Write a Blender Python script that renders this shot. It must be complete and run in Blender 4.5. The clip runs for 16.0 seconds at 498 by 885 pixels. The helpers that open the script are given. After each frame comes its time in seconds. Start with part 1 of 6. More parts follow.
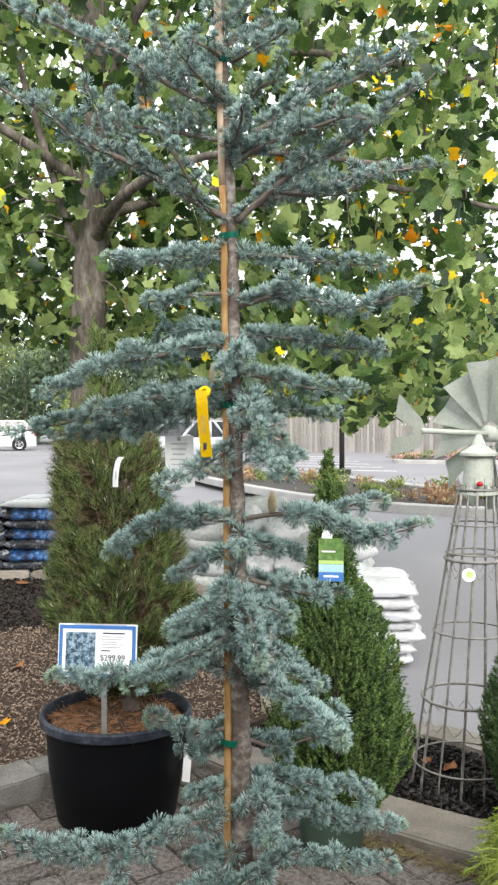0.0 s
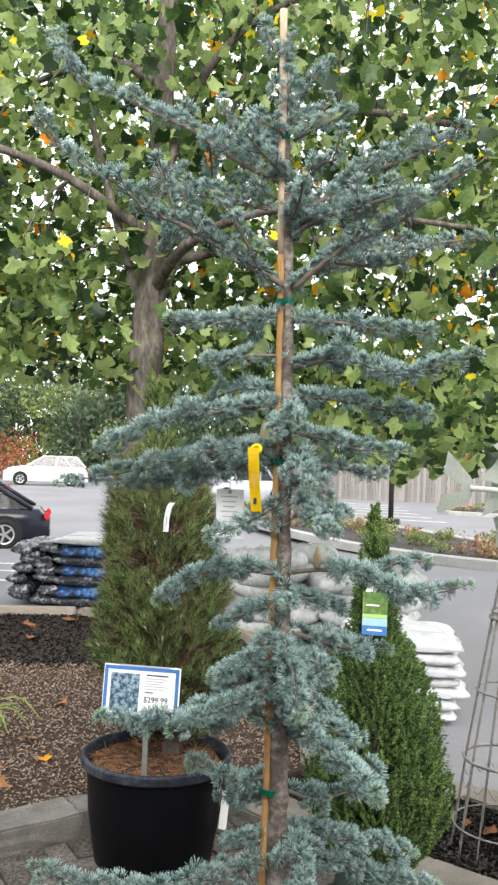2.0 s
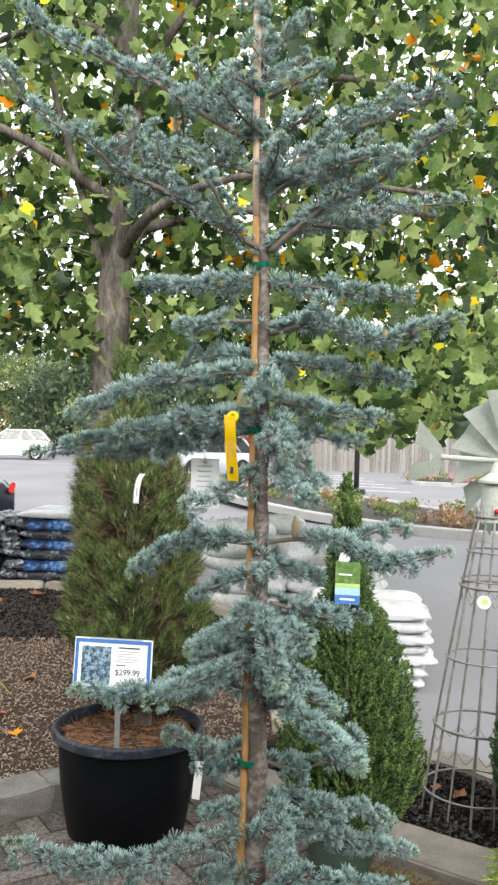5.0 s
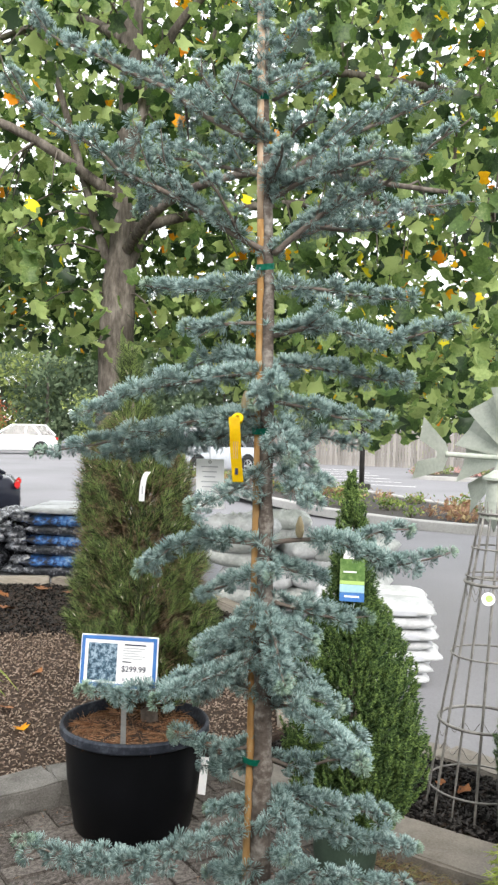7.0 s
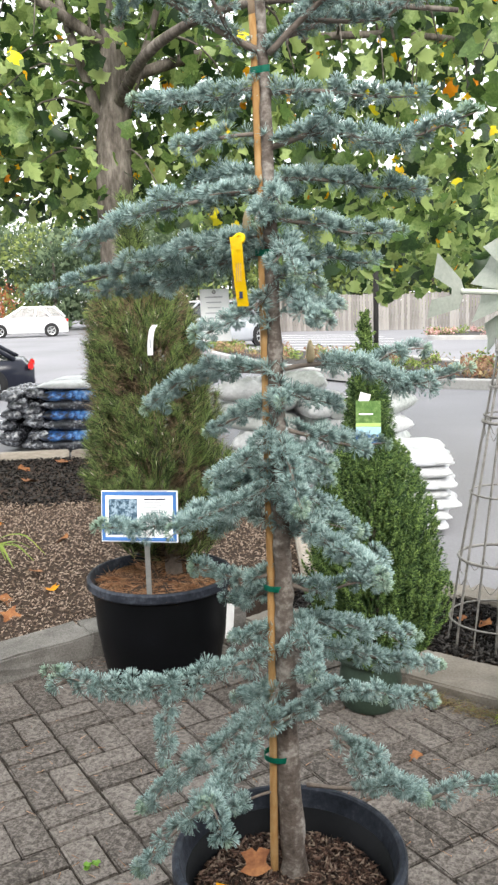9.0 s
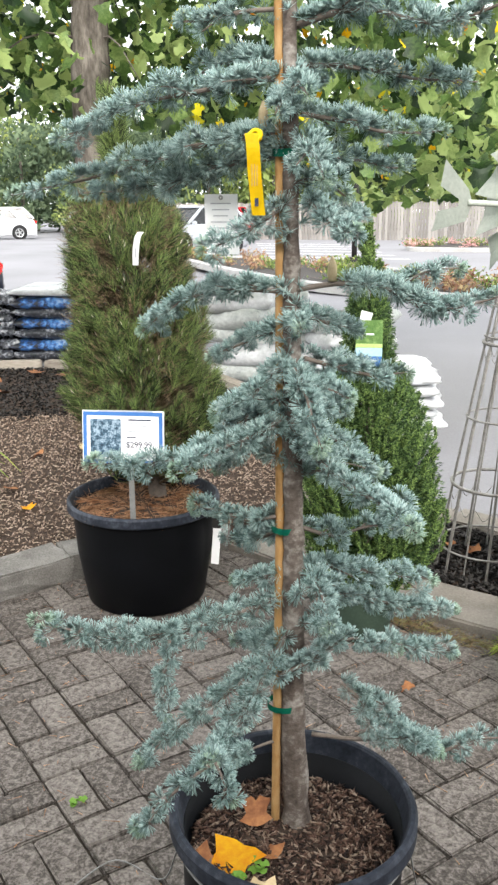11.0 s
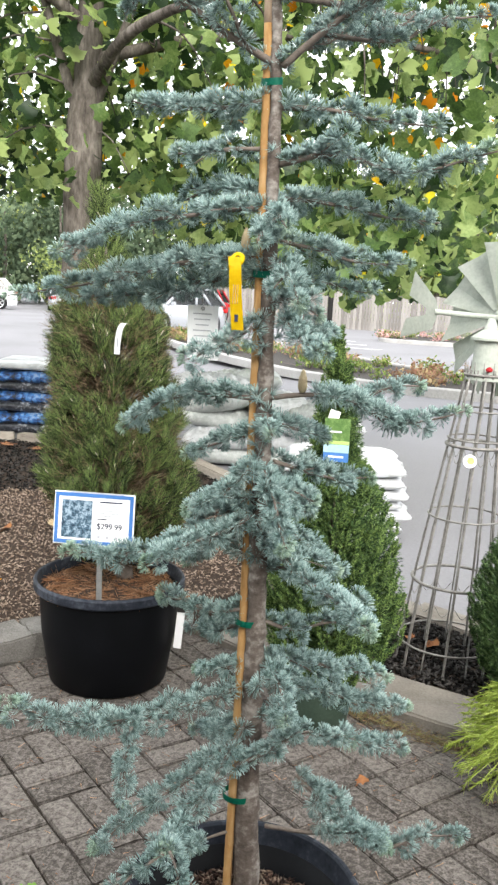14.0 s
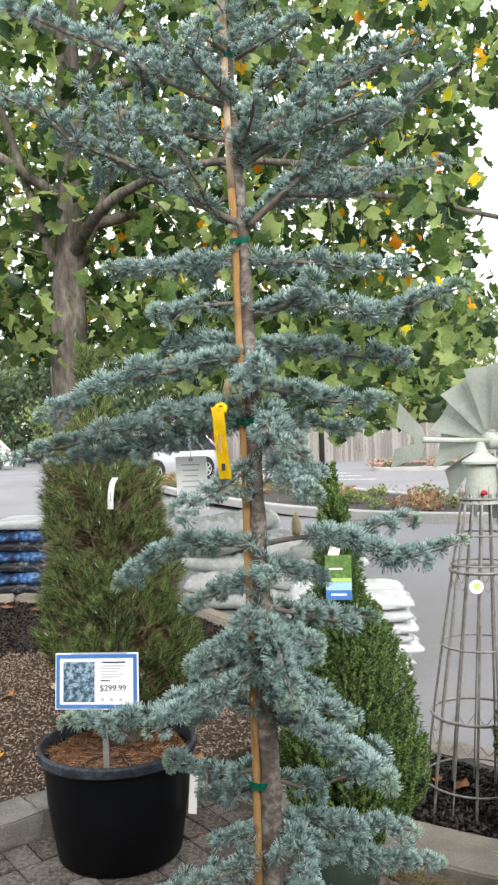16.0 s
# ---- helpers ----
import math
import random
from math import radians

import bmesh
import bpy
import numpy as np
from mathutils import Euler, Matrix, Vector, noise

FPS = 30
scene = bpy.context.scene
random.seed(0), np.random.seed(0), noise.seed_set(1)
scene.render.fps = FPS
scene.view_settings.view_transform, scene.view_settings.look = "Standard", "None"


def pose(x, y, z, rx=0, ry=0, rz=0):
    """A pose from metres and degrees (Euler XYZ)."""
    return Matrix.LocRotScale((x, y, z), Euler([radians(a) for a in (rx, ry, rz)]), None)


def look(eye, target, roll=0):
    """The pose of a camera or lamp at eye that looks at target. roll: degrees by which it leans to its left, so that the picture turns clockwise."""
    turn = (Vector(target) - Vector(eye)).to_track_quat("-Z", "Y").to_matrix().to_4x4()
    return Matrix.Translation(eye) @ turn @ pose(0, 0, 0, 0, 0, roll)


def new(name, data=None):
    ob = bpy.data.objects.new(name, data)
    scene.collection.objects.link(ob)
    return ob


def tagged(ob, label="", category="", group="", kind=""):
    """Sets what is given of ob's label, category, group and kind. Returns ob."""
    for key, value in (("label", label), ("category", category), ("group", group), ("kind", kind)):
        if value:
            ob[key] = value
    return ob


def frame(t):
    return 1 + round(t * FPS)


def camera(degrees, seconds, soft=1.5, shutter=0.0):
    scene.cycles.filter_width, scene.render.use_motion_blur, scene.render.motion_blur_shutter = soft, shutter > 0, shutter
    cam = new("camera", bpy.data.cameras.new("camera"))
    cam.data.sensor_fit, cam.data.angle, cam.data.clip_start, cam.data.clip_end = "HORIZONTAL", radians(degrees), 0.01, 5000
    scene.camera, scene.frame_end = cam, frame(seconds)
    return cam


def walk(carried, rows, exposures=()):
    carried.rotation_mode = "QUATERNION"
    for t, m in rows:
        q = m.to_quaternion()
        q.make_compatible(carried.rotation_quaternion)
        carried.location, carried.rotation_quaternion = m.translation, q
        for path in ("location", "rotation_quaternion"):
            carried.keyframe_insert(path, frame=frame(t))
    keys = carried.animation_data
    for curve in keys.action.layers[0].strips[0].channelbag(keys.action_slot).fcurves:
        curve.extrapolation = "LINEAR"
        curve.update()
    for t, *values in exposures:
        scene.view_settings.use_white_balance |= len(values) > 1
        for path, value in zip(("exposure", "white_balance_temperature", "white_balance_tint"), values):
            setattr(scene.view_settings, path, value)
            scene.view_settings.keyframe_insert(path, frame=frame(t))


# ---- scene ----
cam = camera(32.6, 16.0, soft=2.5)
PATH = [
    (0, (0.288, -1.571, 1.49), (-0.05, 0.4, 1.448), -0.1),
    (0.5, (0.361, -1.658, 1.51), (-0.073, 0.294, 1.549), 0.0),
    (1, (0.359, -1.659, 1.519), (-0.08, 0.292, 1.562), 0.4),
    (1.5, (0.324, -1.653, 1.517), (-0.128, 0.295, 1.567), 1.0),
    (2, (0.3, -1.638, 1.515), (-0.154, 0.309, 1.573), 2.1),
    (2.5, (0.29, -1.633, 1.523), (-0.163, 0.314, 1.575), 2.5),
    (3, (0.287, -1.627, 1.52), (-0.109, 0.333, 1.566), 2.5),
    (3.5, (0.284, -1.623, 1.518), (-0.094, 0.34, 1.565), 2.1),
    (4, (0.279, -1.613, 1.514), (-0.085, 0.353, 1.549), 1.8),
    (6.5, (0.269, -1.605, 1.504), (-0.119, 0.356, 1.464), 1.6),
    (7, (0.275, -1.619, 1.521), (-0.109, 0.344, 1.502), 1.6),
    (7.5, (0.287, -1.625, 1.52), (-0.101, 0.337, 1.559), 0.5),
    (8, (0.291, -1.611, 1.522), (-0.105, 0.349, 1.54), 0.2),
    (8.4, (0.279, -1.592, 1.5), (-0.1, 0.366, 1.357), -1.1),
    (8.5, (0.295, -1.589, 1.479), (-0.105, 0.362, 1.298), -1.3),
    (9, (0.277, -1.563, 1.431), (-0.137, 0.368, 1.115), -1.6),
    (9.2, (0.248, -1.526, 1.441), (-0.162, 0.405, 1.123), -1.6),
    (11.3, (0.17, -1.411, 1.434), (-0.164, 0.488, 0.898), -0.1),
    (11.5, (0.163, -1.429, 1.429), (-0.163, 0.47, 0.893), 0.0),
    (12, (0.152, -1.463, 1.441), (-0.11, 0.45, 0.919), 0.7),
    (12.5, (0.155, -1.491, 1.442), (-0.079, 0.427, 0.926), 1.65),
    (13, (0.166, -1.51, 1.455), (-0.068, 0.412, 0.949), 3.2),
    (13.5, (0.181, -1.491, 1.47), (-0.058, 0.435, 0.988), 3.22),
    (14, (0.187, -1.494, 1.49), (-0.094, 0.457, 1.15), 2.94),
    (14.5, (0.187, -1.5, 1.519), (-0.145, 0.471, 1.598), 2.3),
    (15, (0.184, -1.496, 1.523), (-0.148, 0.473, 1.644), 1.6),
    (15.5, (0.185, -1.494, 1.506), (-0.143, 0.476, 1.609), -0.7),
    (16, (0.196, -1.478, 1.502), (-0.088, 0.501, 1.487), -1.9),
]
walk(cam, [(t, look(eye, target, roll)) for t, eye, target, roll in PATH],
     ((0, 0.78), (8.2, 0.82), (9.0, 1.03), (11.3, 1.15), (13.6, 1.15), (14.1, 1.05), (14.7, 0.72), (16, 0.74)))

# ---- world, sun and exposure ----
world = bpy.data.worlds.new("world")
scene.world = world
world.use_nodes = True
wn, wl = world.node_tree.nodes, world.node_tree.links
sky = wn.new("ShaderNodeTexSky")
sky.sky_type = 'NISHITA'
sky.sun_disc = False
sky.sun_elevation, sky.sun_rotation = radians(37), radians(157)
sky.dust_density, sky.air_density = 4.0, 1.0
grey = wn.new("ShaderNodeMix")
grey.data_type = 'RGBA'
grey.inputs[0].default_value = 0.8
grey.inputs[7].default_value = (15.0, 15.3, 15.4, 1)
wl.new(sky.outputs[0], grey.inputs[6])
wl.new(grey.outputs[2], wn["Background"].inputs[0])
wn["Background"].inputs[1].default_value = 0.105
sun_data = bpy.data.lights.new("sun", 'SUN')
sun_data.energy, sun_data.angle, sun_data.color = 2.1, radians(24), (1.0, 0.965, 0.91)
sun = new("sun", sun_data)
sun.matrix_world = look((5, -12, 10), (0, 1, 0))


# ---- materials ----
def mat(name, stops, scale=20.0, rough=0.7, bump=0.2, metal=0.0, island=0.0, fine=None, obj=0.0, trans=0.0, stretch=(1, 1, 1), spec=0.2):
    """A noise-driven surface: colour stops over two scales of noise, bump from the fine scale."""
    m = bpy.data.materials.new(name)
    m.use_nodes = True
    n, l = m.node_tree.nodes, m.node_tree.links
    b = n["Principled BSDF"]
    b.inputs["Roughness"].default_value = rough
    b.inputs["Metallic"].default_value = metal
    b.inputs["Specular IOR Level"].default_value = spec
    co = n.new("ShaderNodeTexCoord")
    mp = n.new("ShaderNodeMapping")
    mp.inputs["Scale"].default_value = stretch
    l.new(co.outputs["Object"], mp.inputs["Vector"])
    big, small = n.new("ShaderNodeTexNoise"), n.new("ShaderNodeTexNoise")
    big.inputs["Scale"].default_value = scale
    big.inputs["Detail"].default_value = 4
    small.inputs["Scale"].default_value = fine or scale * 9
    small.inputs["Detail"].default_value = 5
    small.inputs["Roughness"].default_value = 0.65
    for t in (big, small):
        l.new(mp.outputs[0], t.inputs["Vector"])
    add = n.new("ShaderNodeMath")
    add.operation = 'MULTIPLY_ADD'
    l.new(small.outputs["Fac"], add.inputs[0])
    add.inputs[1].default_value = 0.5
    half = n.new("ShaderNodeMath")
    half.operation = 'MULTIPLY'
    half.inputs[1].default_value = 0.5
    l.new(big.outputs["Fac"], half.inputs[0])
    l.new(half.outputs[0], add.inputs[2])
    fac = add.outputs[0]
    for amount, kind in ((island, "g"), (obj, "o")):
        if amount:
            src = n.new("ShaderNodeNewGeometry" if kind == "g" else "ShaderNodeObjectInfo")
            sub = n.new("ShaderNodeMath")
            sub.operation = 'SUBTRACT'
            sub.inputs[1].default_value = 0.5
            l.new(src.outputs["Random Per Island" if kind == "g" else "Random"], sub.inputs[0])
            mul = n.new("ShaderNodeMath")
            mul.operation = 'MULTIPLY_ADD'
            mul.inputs[1].default_value = amount
            l.new(sub.outputs[0], mul.inputs[0])
            l.new(fac, mul.inputs[2])
            fac = mul.outputs[0]
    ramp = n.new("ShaderNodeValToRGB")
    els = ramp.color_ramp.elements
    while len(els) < len(stops):
        els.new(0.5)
    for e, (p, c) in zip(els, stops):
        e.position, e.color = p, (*c, 1)
    l.new(fac, ramp.inputs[0])
    l.new(ramp.outputs[0], b.inputs["Base Color"])
    if bump:
        bp = n.new("ShaderNodeBump")
        bp.inputs["Strength"].default_value = bump
        bp.inputs["Distance"].default_value = 0.004
        l.new(small.outputs["Fac"], bp.inputs["Height"])
        l.new(bp.outputs[0], b.inputs["Normal"])
    if trans:
        tr = n.new("ShaderNodeBsdfTranslucent")
        mx = n.new("ShaderNodeMixShader")
        mx.inputs[0].default_value = trans
        l.new(ramp.outputs[0], tr.inputs[0])
        l.new(b.outputs[0], mx.inputs[1])
        l.new(tr.outputs[0], mx.inputs[2])
        l.new(mx.outputs[0], n["Material Output"].inputs[0])
    return m


def glass_mat(name, tint):
    m = bpy.data.materials.new(name)
    m.use_nodes = True
    b = m.node_tree.nodes["Principled BSDF"]
    b.inputs["Base Color"].default_value = (*tint, 1)
    b.inputs["Roughness"].default_value = 0.06
    b.inputs["Specular IOR Level"].default_value = 0.7
    return m


M = {}
M["cedar_needle"] = mat("cedar_needle", [(0.25, (0.09, 0.155, 0.145)), (0.5, (0.29, 0.415, 0.392)), (0.75, (0.5, 0.625, 0.6))], 30, 0.6, 0, island=0.4, trans=0.2, spec=0.2)
M["cedar_tip"] = mat("cedar_tip", [(0.25, (0.15, 0.24, 0.17)), (0.5, (0.31, 0.44, 0.34)), (0.75, (0.52, 0.64, 0.52))], 30, 0.6, 0, island=0.35, trans=0.15, spec=0.2)
M["cedar_bark"] = mat("cedar_bark", [(0.32, (0.04, 0.03, 0.025)), (0.5, (0.125, 0.103, 0.088)), (0.68, (0.36, 0.335, 0.305))], 22, 0.95, 1.0, fine=90, stretch=(0.8, 0.8, 1.0))
M["twig"] = mat("twig", [(0.3, (0.1, 0.085, 0.075)), (0.7, (0.24, 0.2, 0.17))], 60, 0.9, 0.5)
M["stake"] = mat("stake", [(0.3, (0.2, 0.1, 0.035)), (0.48, (0.37, 0.215, 0.085)), (0.6, (0.45, 0.3, 0.15)), (0.7, (0.52, 0.39, 0.24))], 5, 0.85, 0.6, fine=70, stretch=(1, 1, 0.3))
M["stake_pale"] = mat("stake_pale", [(0.3, (0.34, 0.2, 0.12)), (0.45, (0.52, 0.38, 0.27)), (0.6, (0.66, 0.55, 0.44)), (0.7, (0.72, 0.64, 0.55))], 7, 0.85, 0.6, fine=70, stretch=(1, 1, 0.3))
M["tie"] = mat("tie", [(0.3, (0.0, 0.11, 0.07)), (0.7, (0.01, 0.22, 0.14))], 40, 0.4, 0.2)
M["pot_black"] = mat("pot_black", [(0.3, (0.002, 0.0025, 0.003)), (0.6, (0.004, 0.0045, 0.006)), (0.8, (0.01, 0.011, 0.014))], 7, 0.5, 0.1, fine=90, spec=0.12)
M["pot_rim"] = mat("pot_rim", [(0.35, (0.008, 0.01, 0.014)), (0.5, (0.022, 0.026, 0.036)), (0.7, (0.08, 0.09, 0.11))], 9, 0.55, 0.2, fine=60, spec=0.15)
M["pot_green"] = mat("pot_green", [(0.3, (0.02, 0.035, 0.025)), (0.7, (0.05, 0.075, 0.055))], 12, 0.5, 0.15)
M["bark_mulch"] = mat("bark_mulch", [(0.2, (0.018, 0.011, 0.009)), (0.5, (0.085, 0.047, 0.034)), (0.72, (0.15, 0.095, 0.07)), (0.88, (0.25, 0.19, 0.145))], 40, 0.9, 0.6, island=0.9)
M["soil"] = mat("soil", [(0.3, (0.02, 0.014, 0.011)), (0.7, (0.09, 0.062, 0.046))], 60, 0.95, 1.0)
M["pine_straw"] = mat("pine_straw", [(0.25, (0.16, 0.07, 0.03)), (0.5, (0.36, 0.18, 0.09)), (0.75, (0.52, 0.32, 0.19))], 40, 0.85, 0.3, island=0.6)
M["wood_chip"] = mat("wood_chip", [(0.25, (0.105, 0.072, 0.054)), (0.5, (0.235, 0.172, 0.133)), (0.75, (0.4, 0.315, 0.25))], 30, 0.9, 0.6, island=0.7)
M["dark_mulch"] = mat("dark_mulch", [(0.25, (0.006, 0.0055, 0.0055)), (0.5, (0.02, 0.018, 0.017)), (0.75, (0.07, 0.065, 0.062))], 30, 0.95, 0.8, island=0.7, spec=0.06)
M["paver"] = mat("paver", [(0.36, (0.033, 0.028, 0.024)), (0.46, (0.075, 0.065, 0.057)), (0.52, (0.13, 0.114, 0.102)), (0.66, (0.215, 0.192, 0.173))], 50, 0.9, 0.6, fine=150, obj=0.09)
M["joint"] = mat("joint", [(0.3, (0.018, 0.014, 0.011)), (0.6, (0.04, 0.033, 0.026)), (0.8, (0.06, 0.065, 0.032))], 25, 0.95, 1.0)
M["stone"] = mat("stone", [(0.3, (0.05, 0.047, 0.043)), (0.5, (0.125, 0.118, 0.108)), (0.7, (0.235, 0.225, 0.21))], 8, 0.95, 0.8, fine=140, obj=0.1)
M["concrete"] = mat("concrete", [(0.3, (0.12, 0.106, 0.089)), (0.5, (0.2, 0.18, 0.155)), (0.75, (0.3, 0.275, 0.24))], 9, 0.95, 0.6, fine=120)
M["kerb"] = mat("kerb", [(0.3, (0.27, 0.265, 0.255)), (0.7, (0.46, 0.452, 0.438))], 2, 0.9, 0.3, fine=30)
M["asphalt"] = mat("asphalt", [(0.3, (0.155, 0.155, 0.162)), (0.5, (0.2, 0.197, 0.209)), (0.75, (0.25, 0.248, 0.262))], 0.35, 0.85, 0.3, fine=60)
M["line_paint"] = mat("line_paint", [(0.3, (0.45, 0.45, 0.45)), (0.7, (0.75, 0.75, 0.74))], 3, 0.8, 0.1)
M["timber"] = mat("timber", [(0.3, (0.17, 0.145, 0.12)), (0.5, (0.3, 0.265, 0.225)), (0.7, (0.42, 0.38, 0.33))], 6, 0.9, 0.6, fine=60, stretch=(0.25, 1, 1))
M["fence_wood"] = mat("fence_wood", [(0.3, (0.14, 0.13, 0.12)), (0.5, (0.22, 0.205, 0.19)), (0.7, (0.31, 0.292, 0.272))], 3, 0.9, 0.3, fine=20, obj=0.3, island=0.3, stretch=(1, 1, 0.2))
M["pine_needle"] = mat("pine_needle", [(0.25, (0.007, 0.014, 0.005)), (0.5, (0.045, 0.074, 0.02)), (0.78, (0.2, 0.27, 0.08))], 5, 0.6, 0, island=0.8, trans=0.12)
M["pine_dead"] = mat("pine_dead", [(0.3, (0.05, 0.034, 0.02)), (0.7, (0.27, 0.2, 0.12))], 9, 0.8, 0, island=0.6)
M["pine_bud"] = mat("pine_bud", [(0.3, (0.4, 0.34, 0.26)), (0.7, (0.66, 0.6, 0.5))], 40, 0.7, 0)
M["spruce_needle"] = mat("spruce_needle", [(0.25, (0.01, 0.025, 0.008)), (0.5, (0.062, 0.118, 0.03)), (0.78, (0.25, 0.36, 0.1))], 16, 0.65, 0, island=0.6, trans=0.2)
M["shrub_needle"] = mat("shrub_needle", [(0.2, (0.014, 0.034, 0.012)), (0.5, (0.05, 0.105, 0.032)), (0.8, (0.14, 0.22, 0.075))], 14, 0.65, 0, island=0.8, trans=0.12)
M["gold_thread"] = mat("gold_thread", [(0.2, (0.22, 0.32, 0.04)), (0.5, (0.46, 0.58, 0.1)), (0.8, (0.7, 0.79, 0.24))], 8, 0.6, 0, island=0.5, trans=0.3)
M["leaf_green"] = mat("leaf_green", [(0.22, (0.018, 0.045, 0.013)), (0.5, (0.12, 0.205, 0.052)), (0.78, (0.38, 0.48, 0.17))], 9.0, 0.45, 0.6, island=0.8, fine=60, trans=0.5, spec=0.45)
M["leaf_yellow"] = mat("leaf_yellow", [(0.25, (0.75, 0.27, 0.01)), (0.5, (0.9, 0.52, 0.01)), (0.8, (0.85, 0.75, 0.03))], 5, 0.55, 0, island=0.8, fine=60, trans=0.4)
M["leaf_brown"] = mat("leaf_brown", [(0.25, (0.16, 0.06, 0.025)), (0.5, (0.33, 0.15, 0.06)), (0.8, (0.5, 0.35, 0.2))], 12, 0.7, 0.2, island=0.7, fine=90)
M["leaf_tan"] = mat("leaf_tan", [(0.25, (0.42, 0.31, 0.17)), (0.75, (0.62, 0.5, 0.32))], 12, 0.7, 0.2, island=0.4, fine=90)
M["tree_bark"] = mat("tree_bark", [(0.35, (0.045, 0.038, 0.032)), (0.5, (0.115, 0.1, 0.085)), (0.65, (0.22, 0.195, 0.17))], 14, 0.95, 1.0, fine=50, stretch=(1, 1, 0.3))
M["wood_far"] = mat("wood_far", [(0.2, (0.12, 0.165, 0.055)), (0.5, (0.245, 0.31, 0.1)), (0.8, (0.45, 0.5, 0.18))], 0.3, 0.85, 0, island=0.5, fine=2, trans=0.4)
M["wood_far_dark"] = mat("wood_far_dark", [(0.2, (0.045, 0.072, 0.045)), (0.5, (0.105, 0.15, 0.088)), (0.8, (0.22, 0.28, 0.16))], 0.3, 0.85, 0, island=0.45, fine=2, trans=0.4)
M["galvanised"] = mat("galvanised", [(0.3, (0.25, 0.255, 0.25)), (0.7, (0.48, 0.48, 0.46))], 30, 0.45, 0.2, metal=0.6)
M["tower_metal"] = mat("tower_metal", [(0.3, (0.12, 0.115, 0.105)), (0.5, (0.24, 0.23, 0.215)), (0.7, (0.4, 0.39, 0.37))], 30, 0.5, 0.3, metal=0.4)
M["mill_paint"] = mat("mill_paint", [(0.3, (0.3, 0.33, 0.285)), (0.5, (0.41, 0.44, 0.39)), (0.75, (0.54, 0.565, 0.51))], 8, 0.6, 0.15)
M["tag_yellow"] = mat("tag_yellow", [(0.3, (0.72, 0.48, 0.0)), (0.7, (0.85, 0.62, 0.01))], 20, 0.45, 0.05)
M["card_white"] = mat("card_white", [(0.3, (0.88, 0.89, 0.9)), (0.7, (0.93, 0.935, 0.94))], 10, 0.6, 0.05)
M["card_blue"] = mat("card_blue", [(0.3, (0.05, 0.15, 0.42)), (0.7, (0.08, 0.22, 0.52))], 10, 0.5, 0.0)
M["print_black"] = mat("print_black", [(0.3, (0.02, 0.025, 0.05)), (0.7, (0.04, 0.05, 0.09))], 10, 0.6, 0.0)
M["print_grey"] = mat("print_grey", [(0.3, (0.42, 0.43, 0.46)), (0.7, (0.52, 0.53, 0.56))], 10, 0.6, 0.0)
M["print_photo"] = mat("print_photo", [(0.38, (0.02, 0.04, 0.065)), (0.48, (0.07, 0.13, 0.18)), (0.58, (0.33, 0.43, 0.52))], 60, 0.5, 0.0, fine=170)
M["label_lime"] = mat("label_lime", [(0.3, (0.38, 0.56, 0.14)), (0.7, (0.48, 0.64, 0.24))], 25, 0.4, 0.0)
M["bag_white"] = mat("bag_white", [(0.3, (0.32, 0.33, 0.34)), (0.5, (0.48, 0.49, 0.5)), (0.7, (0.66, 0.67, 0.68))], 7, 0.35, 0.9, obj=0.1, fine=30)
M["bag_grey"] = mat("bag_grey", [(0.3, (0.24, 0.26, 0.25)), (0.5, (0.4, 0.42, 0.405)), (0.7, (0.62, 0.64, 0.625))], 6, 0.35, 0.8, obj=0.15, fine=30)
# black plastic; the two pale stops paint its highlights as streaks
M["bag_black_glints"] = mat("bag_black_glints", [(0.36, (0.012, 0.013, 0.017)), (0.5, (0.04, 0.043, 0.052)), (0.57, (0.2, 0.21, 0.24)), (0.64, (0.5, 0.51, 0.53))], 9, 0.22, 0.6, fine=26, spec=0.5)
M["car_white"] = mat("car_white", [(0.3, (0.74, 0.75, 0.76)), (0.7, (0.82, 0.83, 0.84))], 1, 0.25, 0)
M["car_silver"] = mat("car_silver", [(0.3, (0.4, 0.42, 0.45)), (0.7, (0.47, 0.49, 0.52))], 1, 0.25, 0, metal=0.3)
M["car_dark"] = mat("car_dark", [(0.3, (0.01, 0.012, 0.02)), (0.7, (0.018, 0.02, 0.03))], 1, 0.2, 0)
M["car_red"] = mat("car_red", [(0.3, (0.3, 0.015, 0.02)), (0.7, (0.4, 0.025, 0.03))], 1, 0.25, 0)
M["tyre"] = mat("tyre", [(0.3, (0.012, 0.012, 0.013)), (0.7, (0.03, 0.03, 0.03))], 9, 0.85, 0.2)
M["rim_alloy"] = mat("rim_alloy", [(0.3, (0.4, 0.41, 0.42)), (0.7, (0.6, 0.61, 0.62))], 9, 0.3, 0, metal=0.7)
M["car_glass"] = glass_mat("car_glass", (0.015, 0.018, 0.02))
M["tail_light"] = glass_mat("tail_light", (0.55, 0.02, 0.02))
M["head_light"] = glass_mat("head_light", (0.7, 0.72, 0.75))
M["black_trim"] = mat("black_trim", [(0.3, (0.01, 0.01, 0.011)), (0.7, (0.022, 0.022, 0.024))], 9, 0.6, 0)
M["post_dark"] = mat("post_dark", [(0.3, (0.02, 0.02, 0.02)), (0.7, (0.045, 0.043, 0.04))], 5, 0.5, 0.1)
M["pole_grey"] = mat("pole_grey", [(0.3, (0.4, 0.4, 0.38)), (0.7, (0.55, 0.55, 0.53))], 2, 0.6, 0.1)
M["flower_orange"] = mat("flower_orange", [(0.2, (0.2, 0.1, 0.06)), (0.5, (0.34, 0.2, 0.13)), (0.8, (0.42, 0.33, 0.17))], 3, 0.7, 0, island=0.8, trans=0.2)
